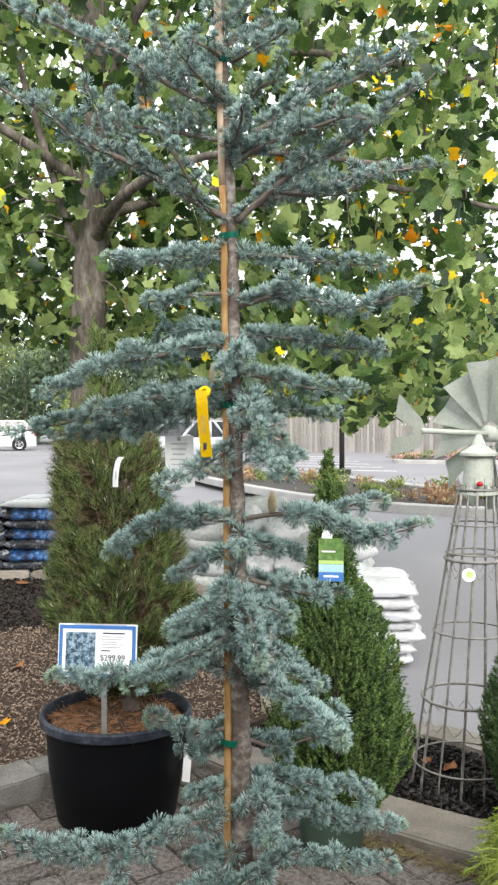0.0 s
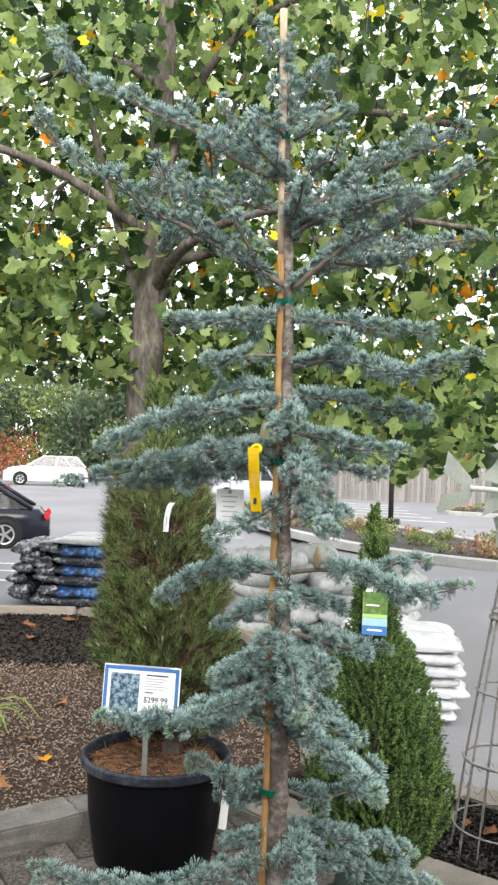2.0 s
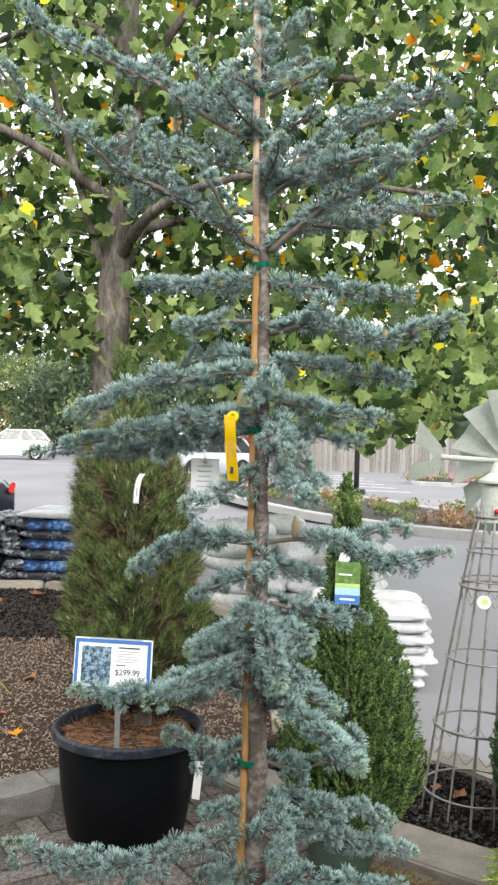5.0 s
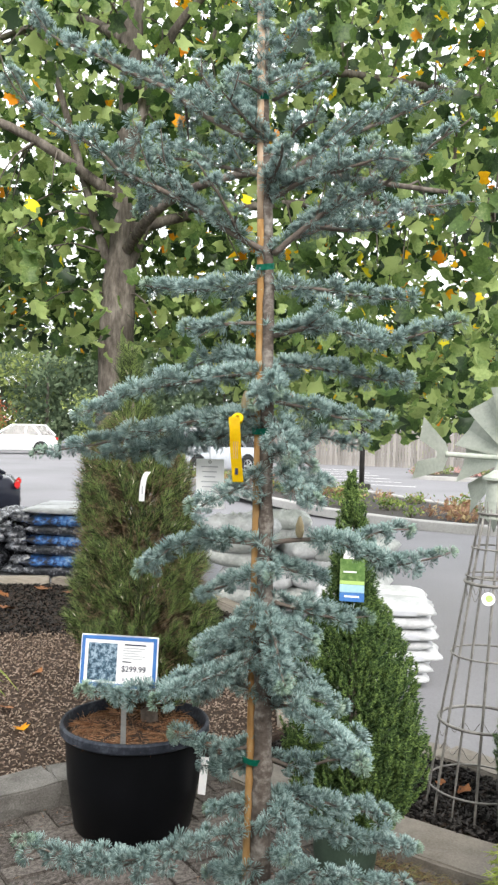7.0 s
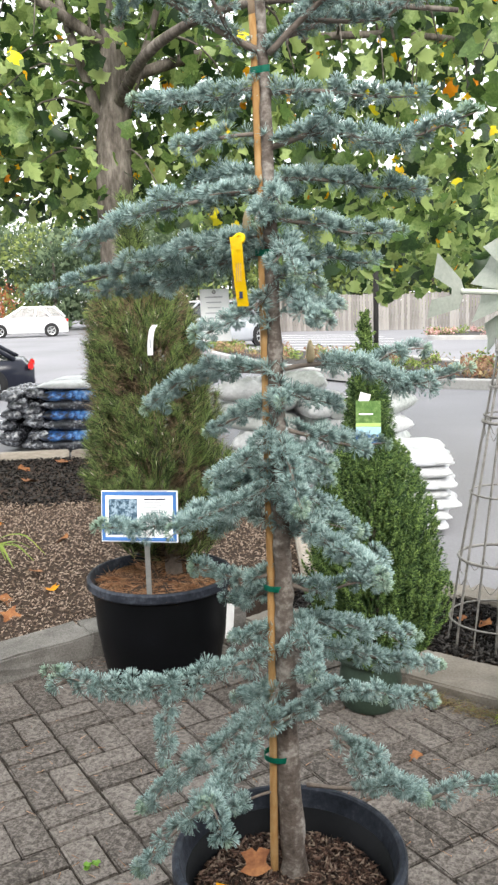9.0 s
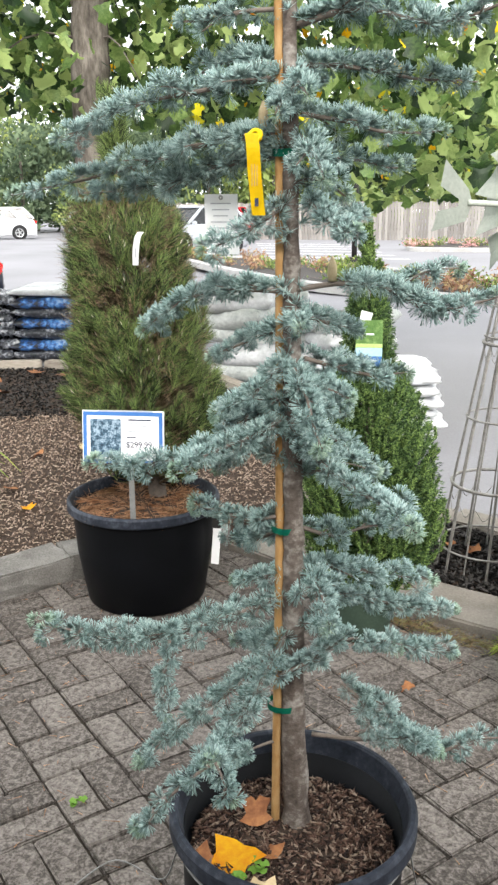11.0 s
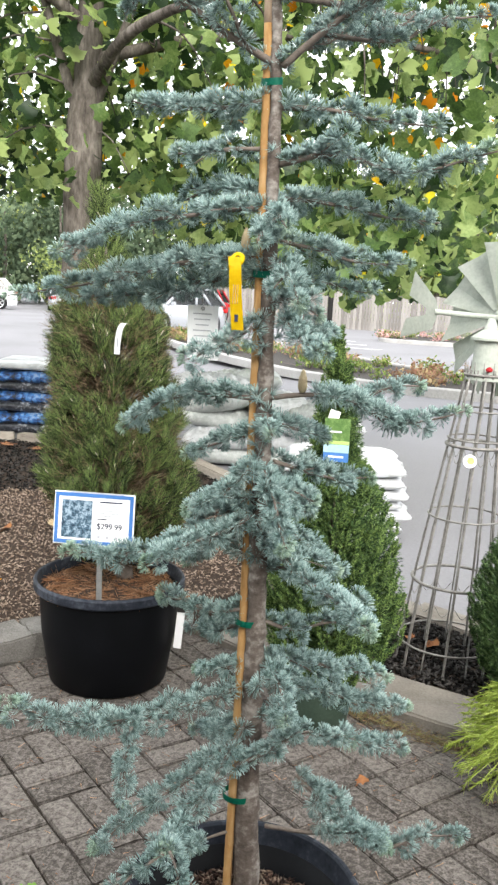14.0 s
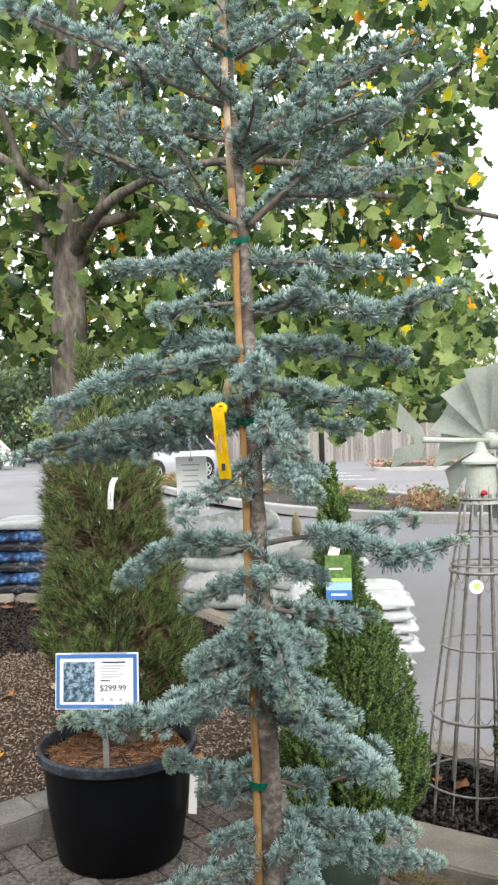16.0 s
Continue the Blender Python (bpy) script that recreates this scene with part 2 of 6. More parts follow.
M["flower_pink"] = mat("flower_pink", [(0.2, (0.45, 0.22, 0.2)), (0.8, (0.65, 0.42, 0.4))], 3, 0.7, 0, island=0.8, trans=0.2)
M["plant_green"] = mat("plant_green", [(0.2, (0.05, 0.09, 0.02)), (0.5, (0.15, 0.22, 0.05)), (0.8, (0.3, 0.36, 0.1))], 3, 0.7, 0, island=0.7, trans=0.2)
M["weed"] = mat("weed", [(0.2, (0.1, 0.22, 0.03)), (0.8, (0.25, 0.42, 0.08))], 30, 0.6, 0, island=0.5, trans=0.25)
M["dry_grass"] = mat("dry_grass", [(0.2, (0.14, 0.09, 0.05)), (0.5, (0.26, 0.18, 0.1)), (0.8, (0.25, 0.27, 0.1))], 30, 0.8, 0, island=0.7)
M["cone_brown"] = mat("cone_brown", [(0.3, (0.3, 0.24, 0.14)), (0.7, (0.5, 0.43, 0.28))], 60, 0.8, 0.6)
M["wire"] = mat("wire", [(0.3, (0.3, 0.3, 0.3)), (0.7, (0.45, 0.45, 0.45))], 30, 0.5, 0)
M["shade_wall"] = mat("shade_wall", [(0.3, (0.16, 0.145, 0.125)), (0.7, (0.26, 0.235, 0.2))], 1.5, 0.9, 0.4, fine=60)
M["bag_bluewrap"] = mat("bag_bluewrap", [(0.46, (0.015, 0.016, 0.022)), (0.52, (0.03, 0.1, 0.3)), (0.57, (0.07, 0.22, 0.52)), (0.64, (0.35, 0.42, 0.52))], 6, 0.3, 0.6, fine=26, spec=0.5)
M["leaf_rust"] = mat("leaf_rust", [(0.2, (0.16, 0.035, 0.02)), (0.5, (0.33, 0.085, 0.04)), (0.8, (0.48, 0.17, 0.08))], 0.5, 0.8, 0, island=0.6, fine=3, trans=0.3)
M["strap_leaf"] = mat("strap_leaf", [(0.25, (0.07, 0.13, 0.02)), (0.5, (0.19, 0.28, 0.05)), (0.75, (0.45, 0.42, 0.1))], 9, 0.5, 0.3, island=0.4, trans=0.3, spec=0.4)
M["label_dark"] = mat("label_dark", [(0.3, (0.04, 0.1, 0.03)), (0.5, (0.11, 0.2, 0.06)), (0.7, (0.3, 0.42, 0.16))], 40, 0.35, 0.0)
M["card_sky"] = mat("card_sky", [(0.3, (0.3, 0.52, 0.66)), (0.7, (0.42, 0.62, 0.74))], 12, 0.45, 0.0)
M["hose"] = mat("hose", [(0.3, (0.13, 0.13, 0.125)), (0.7, (0.24, 0.24, 0.23))], 30, 0.6, 0.1)


# ---- geometry helpers ----
def rng(seed):
    return np.random.default_rng(seed)


def link_mesh(name, me, material, parent=None, label=""):
    if material is not None and not me.materials:
        me.materials.append(M[material])
    ob = new(name, me)
    if parent is not None:
        ob.parent = parent
    if label:
        ob["label"] = label
    return ob


def part(name, bm, material, parent=None, label="", smooth=False):
    me = bpy.data.meshes.new(name)
    bm.to_mesh(me)
    bm.free()
    if smooth:
        me.polygons.foreach_set("use_smooth", [True] * len(me.polygons))
    return link_mesh(name, me, material, parent, label)


def tri_mesh(name, verts, tris):
    me = bpy.data.meshes.new(name)
    verts = np.asarray(verts, dtype=np.float32)
    tris = np.asarray(tris, dtype=np.int32)
    me.vertices.add(len(verts))
    me.vertices.foreach_set("co", verts.ravel())
    me.loops.add(tris.size)
    me.loops.foreach_set("vertex_index", tris.ravel())
    me.polygons.add(len(tris))
    me.polygons.foreach_set("loop_start", np.arange(0, tris.size, 3, dtype=np.int32))
    me.update(calc_edges=True)
    return me


def empty(name, at=(0, 0, 0)):
    ob = new(name)
    ob.empty_display_size = 0.1
    ob.location = at
    return ob


def unit(v):
    return v / np.maximum(np.linalg.norm(v, axis=-1, keepdims=True), 1e-9)


def needle_mesh(name, P, D, L, w):
    """Slim three-sided needles with base points P, directions D, lengths L and width w."""
    P, D = np.asarray(P), unit(np.asarray(D))
    n = len(P)
    ref = np.where(np.abs(D[:, 2:3]) < 0.9, np.array([[0, 0, 1.0]]), np.array([[1.0, 0, 0]]))
    A = unit(np.cross(D, ref))
    B = np.cross(D, A)
    L = np.broadcast_to(np.asarray(L, dtype=float), (n,))[:, None]
    w = np.broadcast_to(np.asarray(w, dtype=float), (n,))[:, None]
    V = np.empty((n, 4, 3))
    for k in range(3):
        a = 2 * math.pi * k / 3
        V[:, k] = P + (A * math.cos(a) + B * math.sin(a)) * w
    V[:, 3] = P + D * L
    base = np.arange(n)[:, None, None] * 4
    F = np.array([[3, 0, 1], [3, 1, 2], [3, 2, 0]])[None]
    return tri_mesh(name, V.reshape(-1, 3), (base + F).reshape(-1, 3))


def blunt_needles(name, P, D, L, w):
    """Stiff needles, slim at the spur and blunt at the tip."""
    P, D = np.asarray(P), unit(np.asarray(D))
    n = len(P)
    ref = np.where(np.abs(D[:, 2:3]) < 0.9, np.array([[0, 0, 1.0]]), np.array([[1.0, 0, 0]]))
    A = unit(np.cross(D, ref))
    B = np.cross(D, A)
    V = np.empty((n, 4, 3))
    V[:, 3] = P
    for k in range(3):
        a = -2 * math.pi * k / 3
        V[:, k] = P + D * L[:, None] + (A * math.cos(a) + B * math.sin(a)) * w
    F = np.array([[3, 0, 1], [3, 1, 2], [3, 2, 0], [0, 2, 1]])[None]
    return tri_mesh(name, V.reshape(-1, 3), (np.arange(n)[:, None, None] * 4 + F).reshape(-1, 3))


def spray(r, axis, n, low, high):
    """n directions round each axis, tilted away from it by low to high degrees."""
    axis = unit(np.repeat(axis, n, axis=0))
    ref = np.where(np.abs(axis[:, 2:3]) < 0.9, np.array([[0, 0, 1.0]]), np.array([[1.0, 0, 0]]))
    a = unit(np.cross(axis, ref))
    b = np.cross(axis, a)
    th = np.radians(r.uniform(low, high, len(axis)))[:, None]
    ph = r.uniform(0, 2 * math.pi, len(axis))[:, None]
    return axis * np.cos(th) + (a * np.cos(ph) + b * np.sin(ph)) * np.sin(th)


def smooth_line(pts, n):
    """A smooth curve through control points, n samples."""
    p = np.array(pts, dtype=float)
    p = np.vstack([2 * p[0] - p[1], p, 2 * p[-1] - p[-2]])
    m = len(p) - 3
    out = []
    for t in np.linspace(0, m - 1e-6, n):
        i = int(t)
        u = t - i
        a, b, c, d = p[i:i + 4]
        out.append(0.5 * (2 * b + (c - a) * u + (2 * a - 5 * b + 4 * c - d) * u * u + (3 * b - a - 3 * c + d) * u ** 3))
    return np.array(out)


def tube_arrays(line, radii, sides=6):
    line = np.asarray(line, dtype=float)
    n = len(line)
    T = unit(np.gradient(line, axis=0))
    ref = np.array([0.13, 0.99, 0.05]) if abs(T[0][2]) > 0.7 else np.array([0, 0, 1.0])
    A = unit(np.cross(T, ref))
    B = np.cross(T, A)
    ang = np.linspace(0, 2 * math.pi, sides, endpoint=False)
    R = np.broadcast_to(np.asarray(radii, dtype=float), (n,))
    V = line[:, None] + (A[:, None] * np.cos(ang)[None, :, None] + B[:, None] * np.sin(ang)[None, :, None]) * R[:, None, None]
    F = []
    for i in range(n - 1):
        for k in range(sides):
            a, b = i * sides + k, i * sides + (k + 1) % sides
            F += [(a, b, b + sides), (a, b + sides, a + sides)]
    V = V.reshape(-1, 3)
    c0, c1 = len(V), len(V) + 1
    V = np.vstack([V, line[:1], line[-1:]])
    for k in range(sides):
        F.append((c0, (k + 1) % sides, k))
        F.append((c1, (n - 1) * sides + k, (n - 1) * sides + (k + 1) % sides))
    return V, np.array(F)


def tube(name, line, radii, material, parent=None, sides=6, label="", smooth=True):
    V, F = tube_arrays(line, radii, sides)
    me = tri_mesh(name, V, F)
    if smooth:
        me.polygons.foreach_set("use_smooth", np.ones(len(me.polygons), dtype=bool))
    return link_mesh(name, me, material, parent, label)


def many_tubes(name, lines, radii, material, parent=None, sides=5, label=""):
    Vs, Fs, k = [], [], 0
    for ln, r in zip(lines, radii):
        V, F = tube_arrays(ln, r, sides)
        Vs.append(V)
        Fs.append(F + k)
        k += len(V)
    return link_mesh(name, tri_mesh(name, np.vstack(Vs), np.vstack(Fs)), material, parent, label)


def box_bm(size, at=(0, 0, 0), bevel=0.0, bm=None, turn=None):
    bm = bm or bmesh.new()
    got = bmesh.ops.create_cube(bm, size=1.0)
    vs = got["verts"]
    m = Matrix.Translation(at) @ (turn or Matrix.Identity(4)) @ Matrix.Diagonal((*size, 1))
    bmesh.ops.transform(bm, matrix=m, verts=vs)
    if bevel:
        es = list({e for v in vs for e in v.link_edges})
        bmesh.ops.bevel(bm, geom=es, offset=bevel, segments=2, affect='EDGES')
    return bm


def lathe_bm(profile, steps=48):
    """A turned body from (radius, height) pairs."""
    bm = bmesh.new()
    rings = []
    for rr, z in profile:
        if rr < 1e-5:
            rings.append([bm.verts.new((0, 0, z))])
        else:
            rings.append([bm.verts.new((rr * math.cos(2 * math.pi * k / steps), rr * math.sin(2 * math.pi * k / steps), z)) for k in range(steps)])
    for a, b in zip(rings, rings[1:]):
        for k in range(steps):
            j = (k + 1) % steps
            if len(a) == 1 and len(b) == 1:
                continue
            if len(a) == 1:
                bm.faces.new((a[0], b[j], b[k]))
            elif len(b) == 1:
                bm.faces.new((a[k], a[j], b[0]))
            else:
                bm.faces.new((a[k], a[j], b[j], b[k]))
    bmesh.ops.recalc_face_normals(bm, faces=bm.faces)
    return bm


def chips_mesh(name, r, P, length, width, thick, flat=25):
    """Loose slivers of bark lying on the points P."""
    n = len(P)
    yaw = r.uniform(0, 2 * math.pi, n)
    pit = np.radians(r.normal(0, flat, n))
    d = np.stack([np.cos(yaw) * np.cos(pit), np.sin(yaw) * np.cos(pit), np.sin(pit)], 1)
    s = unit(np.cross(d, np.array([0, 0, 1.0]) + r.normal(0, 0.3, (n, 3))))
    u = np.cross(s, d)
    Ls = r.uniform(0.5, 1.2, n)[:, None] * length / 2
    Ws = r.uniform(0.5, 1.2, n)[:, None] * width / 2
    Ts = np.full((n, 1), thick)
    V = np.stack([P - d * Ls, P + s * Ws, P + d * Ls, P - s * Ws, P + u * Ts], 1)
    F = np.array([[0, 1, 4], [1, 2, 4], [2, 3, 4], [3, 0, 4], [0, 3, 1], [1, 3, 2]])[None] + np.arange(n)[:, None, None] * 5
    return tri_mesh(name, V.reshape(-1, 3), F.reshape(-1, 3))


def lobed_leaf(r, size):
    """Outline of a four-lobed leaf with a notched tip: an unfolded fan, gently folded along the midrib."""
    half = [(0.0, 0.0), (0.22, 0.0), (0.55, 0.14), (0.44, 0.27), (0.33, 0.42), (0.36, 0.55), (0.52, 0.76), (0.3, 0.84), (0.13, 0.93), (0.0, 0.82)]
    fold = r.uniform(0.05, 0.5)
    curl = r.uniform(-0.5, 0.7)
    pts = []
    for x, y in half:
        pts.append((x, y))
    pts += [(-x, y) for x, y in half[-2:0:-1]]
    V = [(x * size, y * size, (abs(x) * fold - curl * y * y) * size) for x, y in pts]
    V.append((0, 0.42 * size, -curl * 0.17 * size))
    n = len(pts)
    F = [(n, k, (k + 1) % n) for k in range(n)]
    return np.array(V), np.array(F)


def leaf_cloud(name, r, P, size, material, parent, label="", droop=0.5, variants=10):
    """Many lobed leaves hung at the points P, tips down and outward."""
    shapes = [lobed_leaf(r, 1.0) for _ in range(variants)]
    Vs, Fs, k = [], [], 0
    for p in P:
        V, F = shapes[r.integers(variants)]
        s = size * r.uniform(0.6, 1.15)
        e = Euler((radians(r.normal(-55, 32)), radians(r.normal(0, 28)), r.uniform(0, 2 * math.pi)))
        m = np.array(e.to_matrix())
        W = (V * s) @ m.T + p
        Vs.append(W)
        Fs.append(F + k)
        k += len(W)
    return link_mesh(name, tri_mesh(name, np.vstack(Vs), np.vstack(Fs)), material, parent, label)


# ---- ground and terrace ----
def flat_patch(name, outline, z, material, kind="structure", label="", category="", thick=0.0):
    bm = bmesh.new()
    vs = [bm.verts.new((x, y, z)) for x, y in outline]
    f = bm.faces.new(vs)
    if f.normal.z < 0:
        f.normal_flip()
    if thick:
        ext = bmesh.ops.extrude_face_region(bm, geom=[f])
        bmesh.ops.translate(bm, verts=[v for v in ext["geom"] if isinstance(v, bmesh.types.BMVert)], vec=(0, 0, -thick))
        bmesh.ops.recalc_face_normals(bm, faces=bm.faces)
    return tagged(part(name, bm, material), label, category, kind=kind)


def gz(x, y):
    """Height of the asphalt: level, with a shallow drained dip."""
    return -0.03 - 0.5 * math.exp(-((x + 10.5) ** 2 + (y - 16.5) ** 2) / (2 * 4.2 ** 2))


def build_ground():
    xs = [-1500, -400, -150, -80, -50, -36] + [-27 + 0.9 * k for k in range(34)] + [8, 16, 30, 60, 150, 400, 1500]
    ys = [-1200, -200, -40, -5, 0] + [3 + 0.9 * k for k in range(34)] + [38, 45, 60, 100, 200, 500, 1800]
    bm = bmesh.new()
    g = [[bm.verts.new((x, y, gz(x, y))) for y in ys] for x in xs]
    for i in range(len(xs) - 1):
        for j in range(len(ys) - 1):
            bm.faces.new((g[i][j], g[i + 1][j], g[i + 1][j + 1], g[i][j + 1]))
    tagged(part("ground", bm, "asphalt", smooth=True), "worn grey asphalt of a car park", "ground", kind="structure")


WALL = [(-2.3, 0.1), (-1.36, 1.28), (-1.09, 1.6), (-0.535, 2.02)]
EDGE = [(-0.535, 2.02), (0.2, 1.53), (0.6, 1.34), (1.6, 1.1)]


def inside(pt, poly):
    x, y = pt
    c = False
    for (x1, y1), (x2, y2) in zip(poly, poly[1:] + poly[:1]):
        if (y1 > y) != (y2 > y) and x < (x2 - x1) * (y - y1) / (y2 - y1) + x1:
            c = not c
    return c


TERRACE = [(-2.3, -3.2), (2.2, -3.2), (2.2, 1.0), (1.6, 1.1), (0.62, 1.3), (0.2, 1.5), (-0.535, 2.02), (-1.09, 1.6), (-1.36, 1.28), (-2.3, 0.1)]
BED_LEFT = [(-2.45, 0.2), (-1.45, 1.36), (-1.18, 1.69), (-0.6, 2.12), (-0.3, 2.6), (-0.75, 4.7), (-1.35, 5.5), (-3.1, 5.95), (-7.0, 4.6), (-7.0, 0.1)]
BED_RIGHT = [(-0.4, 2.24), (0.34, 1.76), (0.71, 1.59), (1.65, 1.37), (2.2, 1.5), (0.73, 2.21), (0.42, 2.41), (-0.3, 2.62)]


def build_beds():
    flat_patch("terrace_bed", TERRACE, -0.012, "joint", label="dark sandy joints beneath the clay pavers", category="paving", thick=0.01)
    flat_patch("planting_bed_left", BED_LEFT, 0.05, "soil", label="raised planting bed covered with brown wood chips", category="planting bed", thick=0.075)
    flat_patch("planting_bed_right", BED_RIGHT, 0.025, "soil", label="planting bed of dark mulch behind a stone edge", category="planting bed", thick=0.05)
    r = rng(3)

    def scatter(poly, n, test=None, z=0.055):
        xs, ys = zip(*poly)
        out = []
        while len(out) < n:
            p = (r.uniform(min(xs), max(xs)), r.uniform(min(ys), max(ys)))
            if inside(p, poly) and (test is None or test(*p)):
                out.append((*p, z + r.uniform(0, 0.012)))
        return np.array(out)

    near = lambda x, y: y < 4.2 + 0.2 * math.sin(3 * x) and x > -4.2
    far = lambda x, y: y >= 4.1 + 0.2 * math.sin(3 * x) and x > -6
    tagged(link_mesh("wood_chips", chips_mesh("wood_chips", r, scatter(BED_LEFT, 34000, near), 0.027, 0.011, 0.005), "wood_chip"),
           "brown shredded wood chips covering the planting bed", "mulch", kind="stuff")
    tagged(link_mesh("dark_mulch", chips_mesh("dark_mulch", r, scatter(BED_LEFT, 9000, far), 0.05, 0.02, 0.008), "dark_mulch"),
           "black shredded bark mulch over the far bed", "mulch", kind="stuff")
    tagged(link_mesh("bark_pieces", chips_mesh("bark_pieces", r, scatter(BED_RIGHT, 6000, None, 0.03), 0.05, 0.018, 0.008), "dark_mulch"),
           "black shredded bark mulch under the garden obelisk", "mulch", kind="stuff")


def block_row(owner, line, width, z0, z1, length, material, seed, name):
    """Rough blocks laid end to end along a line, to its left side."""
    r = rng(seed)
    for (x1, y1), (x2, y2) in zip(line, line[1:]):
        d = math.hypot(x2 - x1, y2 - y1)
        n = max(1, round(d / length))
        a = math.atan2(y2 - y1, x2 - x1)
        for k in range(n):
            f = (k + 0.5) / n
            ll = d / n + (0.03 if k == n - 1 else -0.008)
            bm = box_bm((ll, width, z1 - z0), bevel=0.008)
            bmesh.ops.subdivide_edges(bm, edges=[e for e in bm.edges if e.calc_length() > 0.06], cuts=3, use_grid_fill=True)
            for v in bm.verts:
                v.co += Vector(r.normal(0, 0.0022, 3))
            ob = part(name, bm, material, owner)
            off = width / 2
            ob.matrix_basis = pose(x1 + (x2 - x1) * f - math.sin(a) * off, y1 + (y2 - y1) * f + math.cos(a) * off, (z0 + z1) / 2 + r.normal(0, 0.002), 0, 0, math.degrees(a))


def build_edges():
    wall = tagged(empty("stone_border"), "low border of rough grey granite blocks", "border", kind="structure")
    block_row(wall, WALL, 0.2, -0.02, 0.1, 0.5, "stone", 5, "stone_block")
    edge = tagged(empty("slab_border"), "pale worn concrete slab edging beside the pavers", "border", kind="structure")
    block_row(edge, EDGE, 0.265, -0.04, 0.034, 0.6, "concrete", 6, "edging_slab")
    back = tagged(empty("back_edging"), "pale stone kerb behind the mulch bed", "border", kind="structure")
    block_row(back, [(-0.3, 2.62), (0.42, 2.41), (0.73, 2.21), (2.2, 1.5)], 0.18, -0.05, 0.055, 0.8, "concrete", 8, "edging_slab")
    tim = tagged(empty("timber_border"), "weathered grey landscape timbers round the planting bed", "border", kind="structure")
    for (x1, y1), (x2, y2) in (((-7.0, 4.55), (-3.1, 5.95)), ((-3.05, 5.97), (-1.35, 5.5)), ((-1.33, 5.47), (-0.72, 4.66)), ((-0.71, 4.63), (-0.3, 2.62))):
        d = math.hypot(x2 - x1, y2 - y1)
        bm = box_bm((d, 0.13, 0.15), bevel=0.012)
        ob = part("timber", bm, "timber", tim)
        ob.matrix_basis = pose((x1 + x2) / 2, (y1 + y2) / 2, 0.045, 0, 0, math.degrees(math.atan2(y2 - y1, x2 - x1)))


def build_shade_wall():
    """A plain wall added behind the camera, never seen; it blocks sun and low sky from the terrace."""
    wall = tagged(part("unseen_shade_wall", box_bm((16.0, 0.3, 3.3), (0, -3.6, 1.62), 0.02), "shade_wall"), "plain grey-brown wall added out of view to shade the terrace", "wall", kind="structure")
    return wall


# ---- cedar in its pot: the main subject ----
def cedar_axis(z):
    return np.array([np.interp(z, [0.28, 0.546, 0.895, 1.85, 2.185, 2.42], [0.016, 0.004, 0.002, -0.015, -0.034, -0.038]),
                     np.interp(z, [0.28, 0.546, 0.895, 1.85, 2.185, 2.42], [-0.012, -0.004, 0.0, 0.017, 0.03, 0.035]), z])


